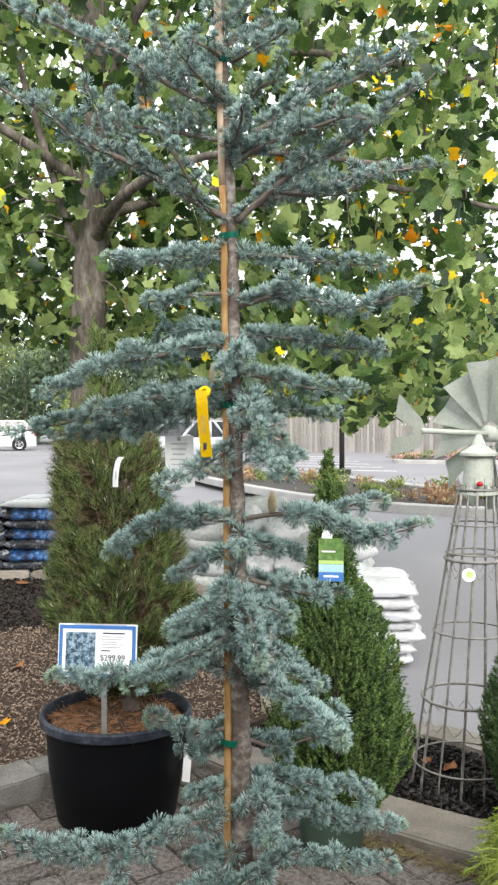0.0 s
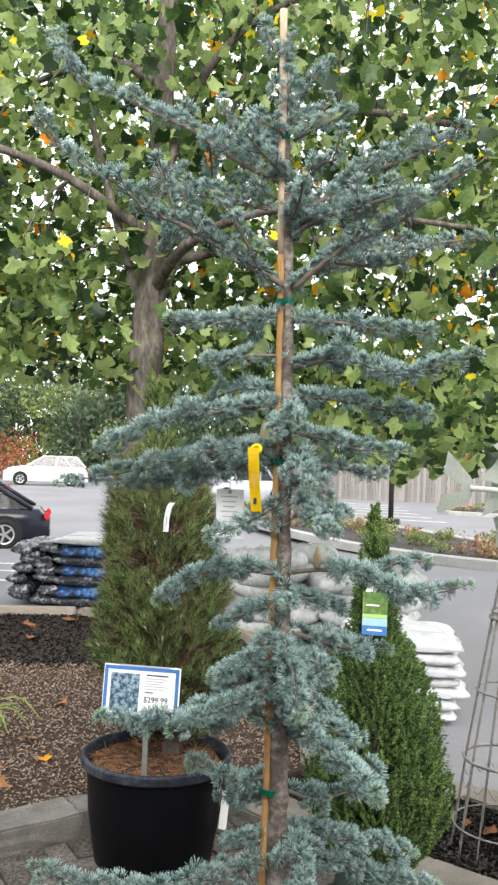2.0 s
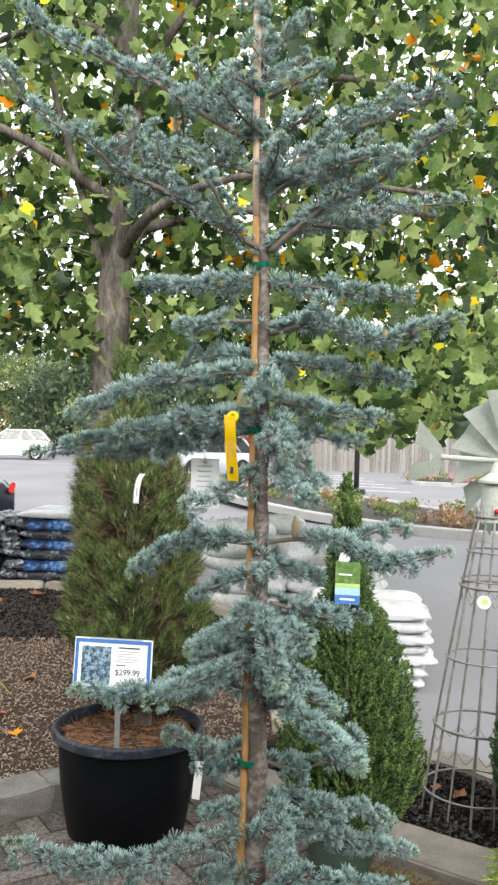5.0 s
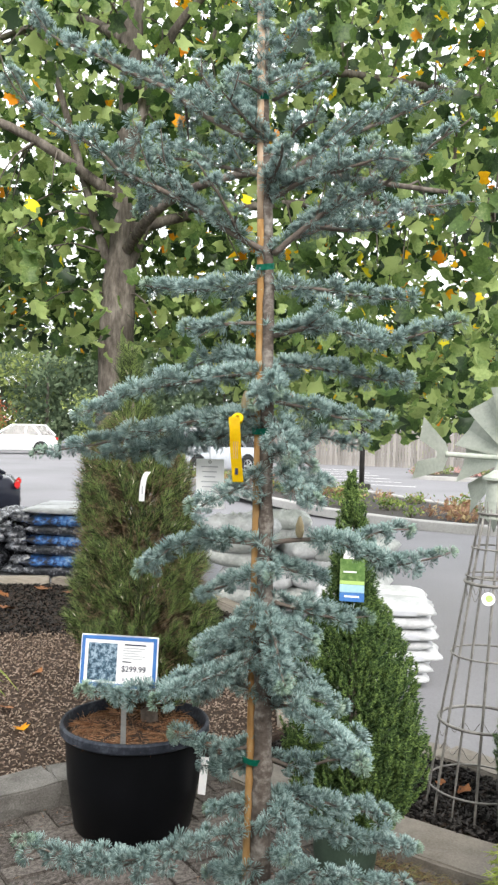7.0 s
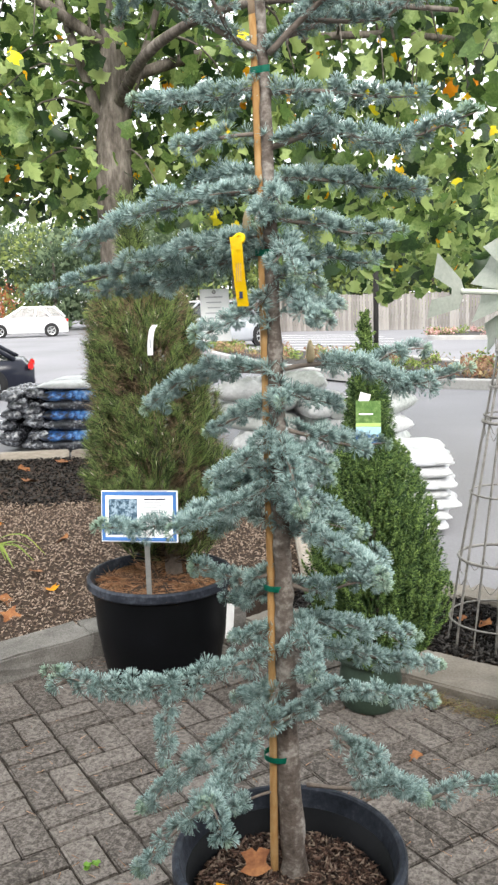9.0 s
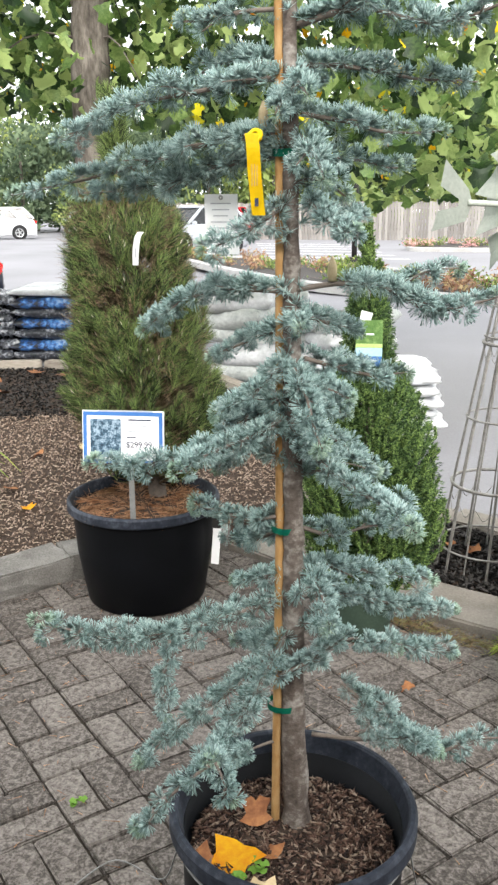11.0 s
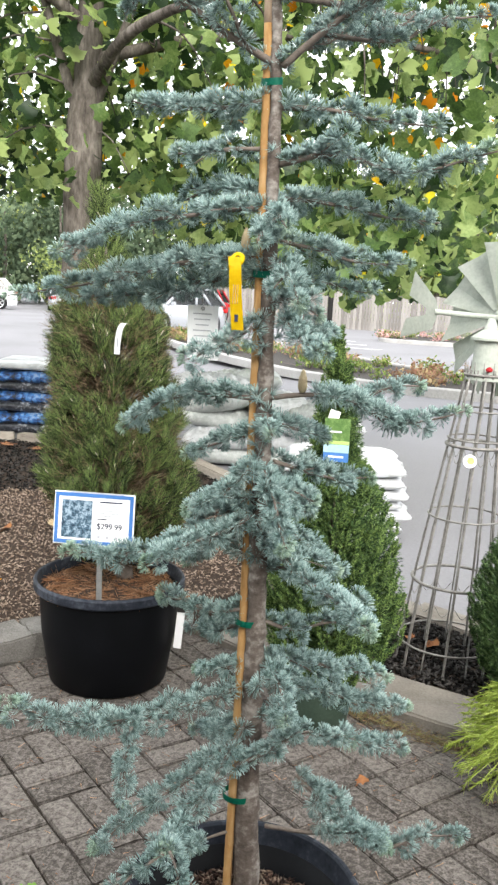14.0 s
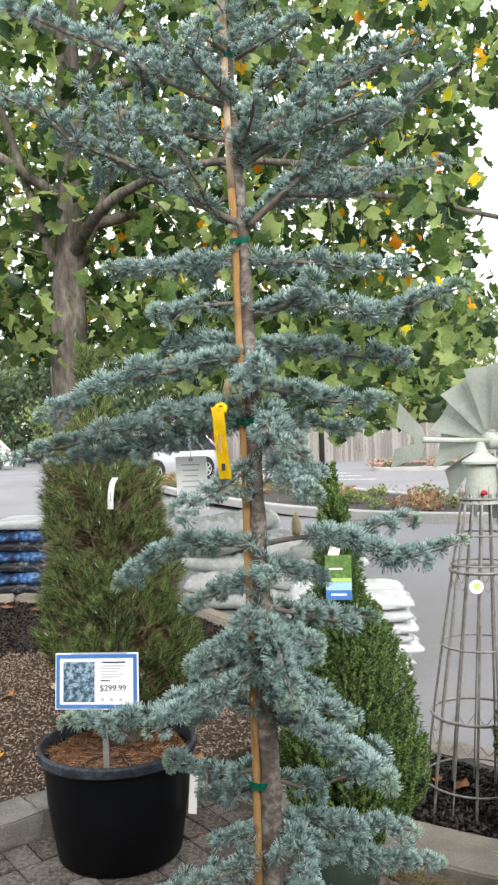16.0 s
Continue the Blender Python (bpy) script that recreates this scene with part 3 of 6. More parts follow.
def build_cedar():
    r = rng(11)
    tree = tagged(empty("cedar_tree", (0.016, -0.012, 0.28)), "young blue atlas cedar tied to a wooden stake", "tree")
    inv = Matrix.Translation((-0.016, 0.012, -0.28))

    def own(ob, up=None):
        ob.parent = up or tree
        if up is None:
            ob.matrix_parent_inverse = inv
        return ob

    zs = np.linspace(0.28, 2.4, 90)
    line = np.array([cedar_axis(z) for z in zs]) + r.normal(0, 0.0009, (90, 3))
    rad = np.interp(zs, [0.28, 0.32, 0.6, 0.9, 1.5, 2.0, 2.4], [0.032, 0.0265, 0.021, 0.0185, 0.0125, 0.0085, 0.003]) * (1 + 0.07 * r.normal(0, 1, 90).clip(-1.4, 1.4))
    own(tube("trunk", line, rad, "cedar_bark", sides=14))

    def needles_on(pts, dirs, count, length, seed_low, seed_high, width=0.00075):
        D = spray(r, dirs, count, seed_low, seed_high)
        P = np.repeat(pts, count, axis=0) + D * 0.0015
        return P, D, length * r.uniform(0.75, 1.15, len(P))

    def limb(*pts, bare=0.0, twigs=1.0, tip=0.07, fat=1.0, rise=0.02, reach=0.78):
        """A branch with side twigs; short spurs along the wood each carry one rosette of needles."""
        length = float(np.sum(np.linalg.norm(np.diff(np.array(pts), axis=0), axis=1)))
        n = max(10, int(length / 0.012))
        main = smooth_line(pts, n)
        main += np.cumsum(r.normal(0, 0.0012, main.shape), axis=0) * np.linspace(0, 1, n)[:, None]
        r0 = 0.0028 + 0.008 * min(length, 0.5)
        lines, radii = [main], [np.linspace(r0, 0.0013, n)]
        T = unit(np.gradient(main, axis=0))
        count = int(length / 0.032 * twigs)
        for k in range(count):
            at = max(0.1, bare) + (0.93 - max(0.1, bare)) * (k + r.uniform(0, 0.8)) / max(count, 1)
            i = min(int(n * at), n - 2)
            side = unit(np.cross(T[i], np.array([0, 0, 1.0]))) * (1 if k % 2 else -1)
            d = unit(T[i] * r.uniform(0.4, 1.0) + side * r.uniform(0.2, 0.9) + np.array([0, 0, rise + r.uniform(-0.4, 0.4)]))
            ll = (r.uniform(0.02, 0.045) if r.uniform() < 0.72 else r.uniform(0.05, 0.105)) * (1.15 - 0.65 * i / n) * min(1.0, 0.4 + length * 1.7) * reach
            m = max(4, int(ll / 0.01))
            u = np.linspace(0, 1, m)[:, None]
            lines.append(main[i] + u * d * ll + np.array([0, 0, 1.0]) * u ** 2 * ll * r.uniform(-0.25, 0.1 + rise))
            radii.append(np.linspace(0.0018, 0.001, m))
        wood = own(many_tubes("branch", lines, radii, "twig", sides=6))
        C, A, S = [], [], []
        for j, ln in enumerate(lines):
            seg = np.linalg.norm(np.diff(ln, axis=0), axis=1).sum()
            q = max(2, int(seg / (0.009 if fat > 0.9 else 0.0105)))
            f = np.clip(np.linspace(bare if j == 0 else 0.15, 0.97, q) + r.normal(0, 0.12 / q, q), 0, 1)
            idx = f * (len(ln) - 1)
            lo = np.minimum(idx.astype(int), len(ln) - 2)
            p = ln[lo] + (ln[lo + 1] - ln[lo]) * (idx - lo)[:, None]
            t = unit(ln[lo + 1] - ln[lo])
            sd = unit(np.cross(t, np.array([0, 0, 1.0])))
            up2 = np.cross(sd, t)
            ang = ((np.arange(q) % 3 - 1) * 1.05 + r.normal(0, 0.45, q))[:, None]
            under = r.uniform(0, 1, q) < 0.16
            ang[under] += math.pi
            a = unit(up2 * np.cos(ang) + sd * np.sin(ang) + t * r.uniform(0.1, 0.6, (q, 1)))
            C += [p + a * r.uniform(0.003, 0.011, (q, 1)), ln[-1:]]
            A += [a, t[-1:]]
            S += [np.where(under, 0.75, 1.0) * r.uniform(0.78, 1.15, q), np.ones(1)]
        C, A, S = np.vstack(C), np.vstack(A), np.hstack(S)
        keep = r.uniform(0, 1, len(C)) < 0.9
        keep[-1] = True
        C, A, S = C[keep], A[keep], S[keep]
        per = 50 if fat > 0.9 else 40
        D = spray(r, A, per, 8, 82)
        P = np.repeat(C, per, axis=0) + D * 0.0015
        L = 0.0205 * fat * np.repeat(S, per) * r.uniform(0.8, 1.12, len(P))
        end = main[-1]
        L = L * (0.74 + 0.28 * np.minimum(1, np.linalg.norm(P - end, axis=1) / 0.13))
        young = np.linalg.norm(P - end, axis=1) < tip * length * r.uniform(0.6, 1.2, len(P))
        link_mesh("foliage", blunt_needles("foliage", P[~young], D[~young], L[~young], 0.0008), "cedar_needle", wood)
        if young.sum() > 20:
            link_mesh("foliage_tip", blunt_needles("foliage_tip", P[young], D[young], L[young] * 0.9, 0.0008), "cedar_tip", wood, "paler green new growth")

    # crown
    top = dict(rise=0.4, reach=1.1, twigs=0.75, fat=0.84)
    limb((-0.013, 0.02, 1.873), (-0.089, -0.002, 1.912), (-0.159, -0.025, 1.953), (-0.228, -0.048, 1.989), (-0.288, -0.07, 2.011), (-0.337, -0.092, 2.054), (-0.414, -0.115, 2.093), (-0.474, -0.138, 2.15), (-0.494, -0.16, 2.204), **top)
    limb((-0.023, 0.025, 2.082), (-0.107, 0.034, 2.125), (-0.188, 0.044, 2.179), (-0.252, 0.053, 2.229), (-0.338, 0.062, 2.276), (-0.416, 0.072, 2.319), (-0.506, 0.081, 2.363), (-0.568, 0.091, 2.429), (-0.609, 0.1, 2.483), **top)
    limb((-0.02, 0.02, 2.023), (-0.128, 0.053, 2.06), (-0.236, 0.087, 2.09), (-0.318, 0.12, 2.108), **top)
    limb((-0.15, -0.02, 1.95), (-0.19, -0.04, 2.0), (-0.225, -0.05, 2.06), **top)
    limb((-0.07, 0.0, 1.905), (-0.1, -0.06, 1.965), (-0.14, -0.1, 2.03), **top)
    limb((-0.22, -0.05, 1.985), (-0.26, 0.02, 1.985), (-0.3, 0.06, 1.97), reach=1.0, fat=0.84)
    limb((-0.1, 0.034, 2.122), (-0.13, 0.02, 2.18), (-0.155, 0.0, 2.235), **top)
    limb((-0.2, 0.045, 2.185), (-0.21, 0.09, 2.16), (-0.22, 0.13, 2.14), reach=1.0, fat=0.84)
    limb((-0.033, 0.03, 2.185), (-0.062, -0.01, 2.189), (-0.099, -0.05, 2.188), **top)
    limb((-0.03, 0.03, 2.1), (-0.06, -0.03, 2.12), (-0.085, -0.1, 2.15), **top)
    limb((-0.005, 0.01, 1.871), (0.056, -0.008, 1.917), (0.109, -0.027, 1.948), (0.186, -0.045, 1.975), (0.243, -0.063, 2.006), (0.29, -0.082, 2.036), (0.358, -0.1, 2.08), **top)
    limb((-0.017, 0.03, 2.015), (0.042, 0.05, 2.06), (0.093, 0.07, 2.102), (0.154, 0.09, 2.134), (0.224, 0.11, 2.167), (0.285, 0.13, 2.2), (0.339, 0.15, 2.242), **top)
    limb((0.026, 0.05, 1.911), (0.065, 0.1, 1.937), (0.128, 0.15, 1.964), (0.199, 0.2, 1.991), (0.274, 0.25, 2.012), (0.381, 0.3, 2.028), **top)
    limb((0.04, 0.03, 1.93), (0.13, 0.05, 1.925), (0.2, 0.08, 1.94), (0.27, 0.1, 1.985), **top)
    limb((-0.014, 0.02, 1.98), (0.054, -0.02, 2.003), (0.119, -0.06, 2.007), (0.196, -0.1, 2.017), (0.253, -0.14, 1.994), **top)
    limb((0.11, -0.03, 1.95), (0.15, -0.05, 2.0), (0.18, -0.06, 2.06), **top)
    limb((-0.019, 0.03, 2.04), (0.02, -0.02, 2.075), (0.05, -0.06, 2.09), (0.085, -0.09, 2.085), **top)
    limb((-0.022, 0.02, 2.0), (0.01, -0.05, 2.03), (0.02, -0.11, 2.04), **top)
    limb((-0.019, 0.03, 2.176), (0.025, 0.01, 2.188), (0.071, -0.01, 2.2), (0.108, -0.03, 2.207), rise=0.3, fat=0.86)
    limb((-0.027, 0.03, 2.258), (0.007, 0.04, 2.284), (0.049, 0.05, 2.336), rise=0.3, fat=0.86)
    limb((-0.028, 0.03, 2.21), (0.015, 0.045, 2.23), (0.05, 0.06, 2.25), rise=0.3, fat=0.86)
    limb((-0.033, 0.03, 2.33), (-0.07, 0.04, 2.38), (-0.09, 0.05, 2.44), rise=0.3, fat=0.86)
    limb((-0.027, 0.02, 1.82), (-0.105, 0.033, 1.809), (-0.191, 0.047, 1.807), (-0.282, 0.06, 1.82))
    limb((-0.01, 0.02, 1.807), (0.078, 0.03, 1.809), (0.177, 0.04, 1.796), (0.258, 0.05, 1.793))
    limb((-0.024, 0.02, 1.739), (-0.101, 0.03, 1.74), (-0.144, 0.04, 1.731), (-0.199, 0.05, 1.732))
    limb((-0.006, 0.02, 1.714), (0.098, -0.013, 1.728), (0.217, -0.047, 1.696), (0.355, -0.08, 1.723))
    limb((-0.02, 0.02, 1.641), (-0.114, 0.007, 1.632), (-0.267, -0.007, 1.604), (-0.387, -0.02, 1.554))
    limb((-0.026, 0.02, 1.657), (-0.111, 0.085, 1.679), (-0.202, 0.15, 1.664))
    limb((0.002, 0.02, 1.658), (0.085, 0.027, 1.653), (0.184, 0.033, 1.631), (0.274, 0.04, 1.626))
    limb((-0.005, 0.0, 1.645), (0.013, -0.05, 1.62), (0.029, -0.1, 1.604))
    limb((-0.022, 0.02, 1.557), (-0.142, 0.04, 1.547), (-0.304, 0.06, 1.506), (-0.516, 0.08, 1.461))
    limb((-0.021, 0.02, 1.524), (-0.124, 0.067, 1.514), (-0.246, 0.113, 1.485), (-0.446, 0.16, 1.475))
    limb((0.005, 0.02, 1.586), (0.078, 0.02, 1.572), (0.144, 0.02, 1.552), (0.228, 0.02, 1.552))
    limb((0.007, 0.0, 1.552), (0.039, -0.065, 1.52), (0.056, -0.13, 1.481))
    limb((0.009, 0.01, 1.525), (0.074, 0.065, 1.522), (0.16, 0.12, 1.509))
    limb((-0.014, 0.0, 1.447), (-0.07, -0.04, 1.41), (-0.134, -0.08, 1.377))
    limb((0.026, 0.0, 1.444), (0.069, 0.05, 1.427), (0.108, 0.1, 1.43))
    limb((0.02, 0.0, 1.454), (0.063, -0.06, 1.417), (0.098, -0.12, 1.402))
    limb((-0.013, 0.0, 1.31), (-0.103, 0.02, 1.307), (-0.202, 0.04, 1.287), (-0.289, 0.06, 1.228))
    limb((-0.002, 0.0, 1.312), (0.07, 0.004, 1.322), (0.144, 0.01, 1.318), (0.23, 0.02, 1.277), (0.345, 0.03, 1.305), bare=0.3)
    limb((0.151, 0.05, 1.305), (0.204, 0.055, 1.336), (0.263, 0.06, 1.345))
    limb((-0.005, 0.0, 1.251), (-0.072, 0.05, 1.227), (-0.16, 0.1, 1.188))
    limb((0.018, 0.0, 1.269), (0.063, 0.06, 1.247), (0.102, 0.12, 1.224))
    limb((-0.001, 0.0, 1.289), (0.012, -0.04, 1.274), (0.025, -0.08, 1.266))
    limb((0.019, 0.0, 1.199), (0.098, 0.08, 1.163), (0.187, 0.16, 1.149))
    limb((-0.009, 0.0, 1.203), (-0.049, -0.03, 1.155), (-0.125, -0.06, 1.11))
    limb((-0.003, 0.0, 1.188), (0.037, -0.08, 1.14), (0.065, -0.16, 1.083))
    limb((-0.01, 0.0, 1.098), (-0.064, -0.053, 1.071), (-0.125, -0.107, 1.055), (-0.163, -0.16, 1.038))
    limb((-0.007, 0.0, 1.077), (-0.128, -0.04, 1.047), (-0.223, -0.08, 1.031), (-0.325, -0.12, 1.045))
    limb((0.006, 0.0, 1.094), (0.074, 0.01, 1.058), (0.14, 0.02, 1.005))
    limb((0.013, 0.0, 1.046), (0.103, -0.083, 1.002), (0.164, -0.167, 0.994), (0.205, -0.25, 0.985))
    limb((-0.002, 0.0, 1.152), (0.046, 0.06, 1.142), (0.087, 0.12, 1.104))
    limb((-0.016, 0.0, 1.119), (-0.079, 0.04, 1.084), (-0.14, 0.08, 1.065))
    limb((-0.02, 0.0, 0.916), (-0.08, 0.007, 0.903), (-0.136, 0.013, 0.917), (-0.184, 0.02, 0.925))
    limb((-0.019, 0.0, 0.893), (-0.076, 0.06, 0.843), (-0.126, 0.12, 0.822))
    limb((0.019, 0.0, 0.896), (0.072, 0.017, 0.879), (0.135, 0.033, 0.897), (0.19, 0.05, 0.886))
    limb((-0.016, 0.0, 0.807), (-0.069, 0.03, 0.777), (-0.117, 0.06, 0.75))
    limb((0.027, 0.0, 0.822), (0.085, 0.047, 0.807), (0.174, 0.093, 0.777), (0.27, 0.14, 0.753))
    limb((0.028, 0.0, 0.81), (0.067, -0.075, 0.801), (0.094, -0.15, 0.778))
    limb((0.035, 0.0, 0.77), (0.121, 0.067, 0.741), (0.202, 0.133, 0.699), (0.299, 0.2, 0.668))
    limb((-0.018, 0.0, 0.759), (-0.128, -0.073, 0.736), (-0.259, -0.147, 0.723), (-0.383, -0.22, 0.789))
    limb((-0.192, -0.14, 0.731), (-0.193, -0.16, 0.677), (-0.193, -0.18, 0.62))
    limb((-0.017, 0.0, 0.668), (-0.083, -0.067, 0.612), (-0.189, -0.133, 0.55), (-0.244, -0.2, 0.502))
    limb((-0.009, -0.02, 0.691), (-0.056, -0.097, 0.603), (-0.09, -0.173, 0.564), (-0.102, -0.25, 0.568))
    limb((-0.1, -0.25, 0.573), (-0.156, -0.265, 0.526), (-0.208, -0.28, 0.465))
    limb((-0.09, -0.25, 0.58), (-0.073, -0.26, 0.556), (-0.054, -0.27, 0.529))
    limb((-0.013, -0.06, 0.634), (0.055, -0.057, 0.675), (0.117, -0.053, 0.717), (0.202, -0.05, 0.704))
    limb((0.159, -0.05, 0.715), (0.224, -0.035, 0.695), (0.287, -0.02, 0.684))
    limb((0.004, 0.0, 0.701), (-0.059, 0.06, 0.64), (-0.121, 0.12, 0.59))
    limb((0.041, 0.0, 0.481), (0.127, -0.007, 0.484), (0.216, -0.013, 0.501), (0.272, -0.02, 0.478), bare=0.4)
    limb((0.091, 0.05, 0.564), (0.169, 0.015, 0.523), (0.272, -0.02, 0.48))
    limb((0.272, -0.02, 0.478), (0.331, -0.01, 0.506), (0.4, 0.0, 0.514))
    limb((-0.01, 0.0, 0.466), (-0.051, -0.04, 0.469), (-0.094, -0.08, 0.462), bare=0.7)
    # short inner shoots that fill the whorls
    for z0, z1, n, l0, l1 in ((0.98, 1.16, 6, 0.1, 0.17), (1.47, 1.66, 4, 0.08, 0.13), (1.94, 2.2, 2, 0.07, 0.12), (0.68, 0.8, 1, 0.08, 0.12)):
        for k in range(n):
            z = z0 + (z1 - z0) * (k + r.uniform(0.1, 0.9)) / n
            a = 2.4 * k + r.uniform(-0.5, 0.5)
            ll = r.uniform(l0, l1)
            c = cedar_axis(z)
            d = np.array([math.cos(a), math.sin(a) * 0.9, 0])
            sag = r.uniform(-0.35, 0.05) if z < 1.8 else r.uniform(0.15, 0.55)
            limb(tuple(c), tuple(c + d * ll * 0.5 + [0, 0, ll * 0.08]), tuple(c + d * ll + [0, 0, sag * ll]), twigs=1.2)
    # leader
    limb((-0.034, 0.03, 2.2), (-0.037, 0.034, 2.3), (-0.038, 0.036, 2.41), twigs=0.6, fat=0.84)

    # short tufts growing straight from the trunk
    ztuft = r.uniform(0.95, 2.3, 46)
    base = np.array([cedar_axis(z) for z in ztuft])
    ang = r.uniform(0, 2 * math.pi, 46)
    out = np.stack([np.cos(ang), np.sin(ang), np.full(46, 0.35)], 1)
    P, D, L = needles_on(base + out * 0.017, out, 26, 0.02, 0, 75)
    own(link_mesh("trunk_foliage", needle_mesh("trunk_foliage", P, D, L, 0.00075), "cedar_needle"))
    # a seed cone standing on a branch
    for at in ((0.062, 0.0, 1.325), (-0.055, 0.02, 1.565)):
        bm = lathe_bm([(0, 0), (0.006, 0.002), (0.0085, 0.012), (0.0075, 0.026), (0.003, 0.04), (0, 0.043)], 12)
        own(part("seed_cone", bm, "cone_brown", None, "pale green-brown upright cone", True)).location = at

    # stake with its ties
    st = tagged(empty("plant_stake", (-0.02, -0.03, 0.28)), "slim tan wooden stake standing beside the cedar trunk", "stake")
    zz = np.linspace(0.26, 2.447, 40)
    sx = np.interp(zz, [0.26, 0.55, 0.9, 1.5, 1.85, 2.447], [-0.026, -0.0235, -0.022, -0.0265, -0.0315, -0.05])
    sy = np.interp(zz, [0.26, 0.9, 1.5, 1.85, 2.447], [-0.02, 0.002, 0.016, 0.022, 0.032])
    for name, sel, material, note in (("pole", zz < 1.96, "stake", ""), ("pole_top", zz > 1.9, "stake_pale", "bleached bare upper end of the stake")):
        k = int(sel.sum())
        ob = tube(name, np.stack([sx, sy, zz], 1)[sel], 0.0085 if name == "pole" else np.linspace(0.0087, 0.0078, k), material, sides=8, label=note)
        ob.parent = st
        ob.matrix_parent_inverse = Matrix.Translation((0.02, 0.03, -0.28))
    for z, w in ((0.546, 0.023), (0.895, 0.02), (1.53, 0.016), (1.849, 0.013), (2.185, 0.0095)):
        c = cedar_axis(z)
        px, py = np.interp(z, zz, sx), np.interp(z, zz, sy)
        k = np.linspace(0, 2 * math.pi, 29)
        cx, cy = (c[0] + px) / 2, (c[1] + py) / 2
        half = math.hypot(c[0] - px, c[1] - py) / 2
        av = math.atan2(c[1] - py, c[0] - px)
        bm = bmesh.new()
        lo, hi = [], []
        for a in k[:-1]:
            ex, ey = (half + w * 0.82) * math.cos(a), w * 0.98 * math.sin(a)
            x, y = cx + ex * math.cos(av) - ey * math.sin(av), cy + ex * math.sin(av) + ey * math.cos(av)
            lo.append(bm.verts.new((x, y, z - 0.006 + 0.003 * math.sin(a))))
            hi.append(bm.verts.new((x, y, z + 0.006 + 0.003 * math.sin(a))))
        for i in range(28):
            j = (i + 1) % 28
            bm.faces.new((lo[i], lo[j], hi[j], hi[i]))
        bmesh.ops.solidify(bm, geom=bm.faces[:], thickness=0.001)
        ob = part("tie", bm, "tie", None, "green plastic tie tape")
        ob.parent = st
        ob.matrix_parent_inverse = Matrix.Translation((0.02, 0.03, -0.28))
    return tree


def build_pot(name, at, rim, base, height, soil, label, fill_mat, fill_len, seed, body="pot_black", rim_mat="pot_rim", lip=0.04):
    pot = tagged(empty(name, at), label, "plant pot")
    wall = 0.006
    prof = [(0, 0), (base - 0.01, 0), (base, 0.01), (base + (rim - base) * 0.5, height * 0.5), (rim - 0.022, height - lip - 0.012),
            (rim - 0.022, height - lip), (rim - 0.03, height - lip), (base + (rim - base) * 0.5 - wall, height * 0.5), (base - wall, 0.015), (0, 0.015)]
    part("body", lathe_bm(prof, 64), body, pot, smooth=True)
    ring = [(rim - 0.024, height - lip), (rim - 0.005, height - lip), (rim, height - lip + 0.006), (rim, height - 0.008), (rim - 0.005, height), (rim - 0.012, height), (rim - 0.016, height - 0.004), (rim - 0.026, height - lip), (rim - 0.024, height - lip)]
    part("rim", lathe_bm(ring, 96), rim_mat, pot)
    rr = min(base + (rim - base) * soil / height - 0.02, rim - 0.036)
    r = rng(seed)
    bm = lathe_bm([(0, soil + 0.008), (rr * 0.6, soil + 0.004), (rr, soil - 0.006), (rr, soil - 0.03)], 40)
    part("soil", bm, "soil", pot)
    n = 2600 if fill_mat == "pine_straw" else 5200
    a, q = r.uniform(0, 2 * math.pi, n), np.sqrt(r.uniform(0, 1, n)) * (rr - 0.006)
    P = np.stack([q * np.cos(a), q * np.sin(a), np.full(n, soil) + r.uniform(0.0, 0.01, n)], 1)
    if fill_mat == "pine_straw":
        D = np.stack([np.cos(a * 7), np.sin(a * 7), r.normal(0.1, 0.16, n)], 1)
        link_mesh("mulch", needle_mesh("mulch", P, D, fill_len * r.uniform(0.6, 1.2, n), 0.0011), fill_mat, pot, "orange-brown pine straw")
    else:
        link_mesh("mulch", chips_mesh("mulch", r, P, fill_len * r.uniform(0.5, 1.3, (n, 1)), 0.0075, 0.003, 24), fill_mat, pot, "dark shredded bark")
    return pot


# ---- other conifers ----
def profile_r(prof, z):
    return np.interp(z, [p[0] for p in prof], [p[1] for p in prof])


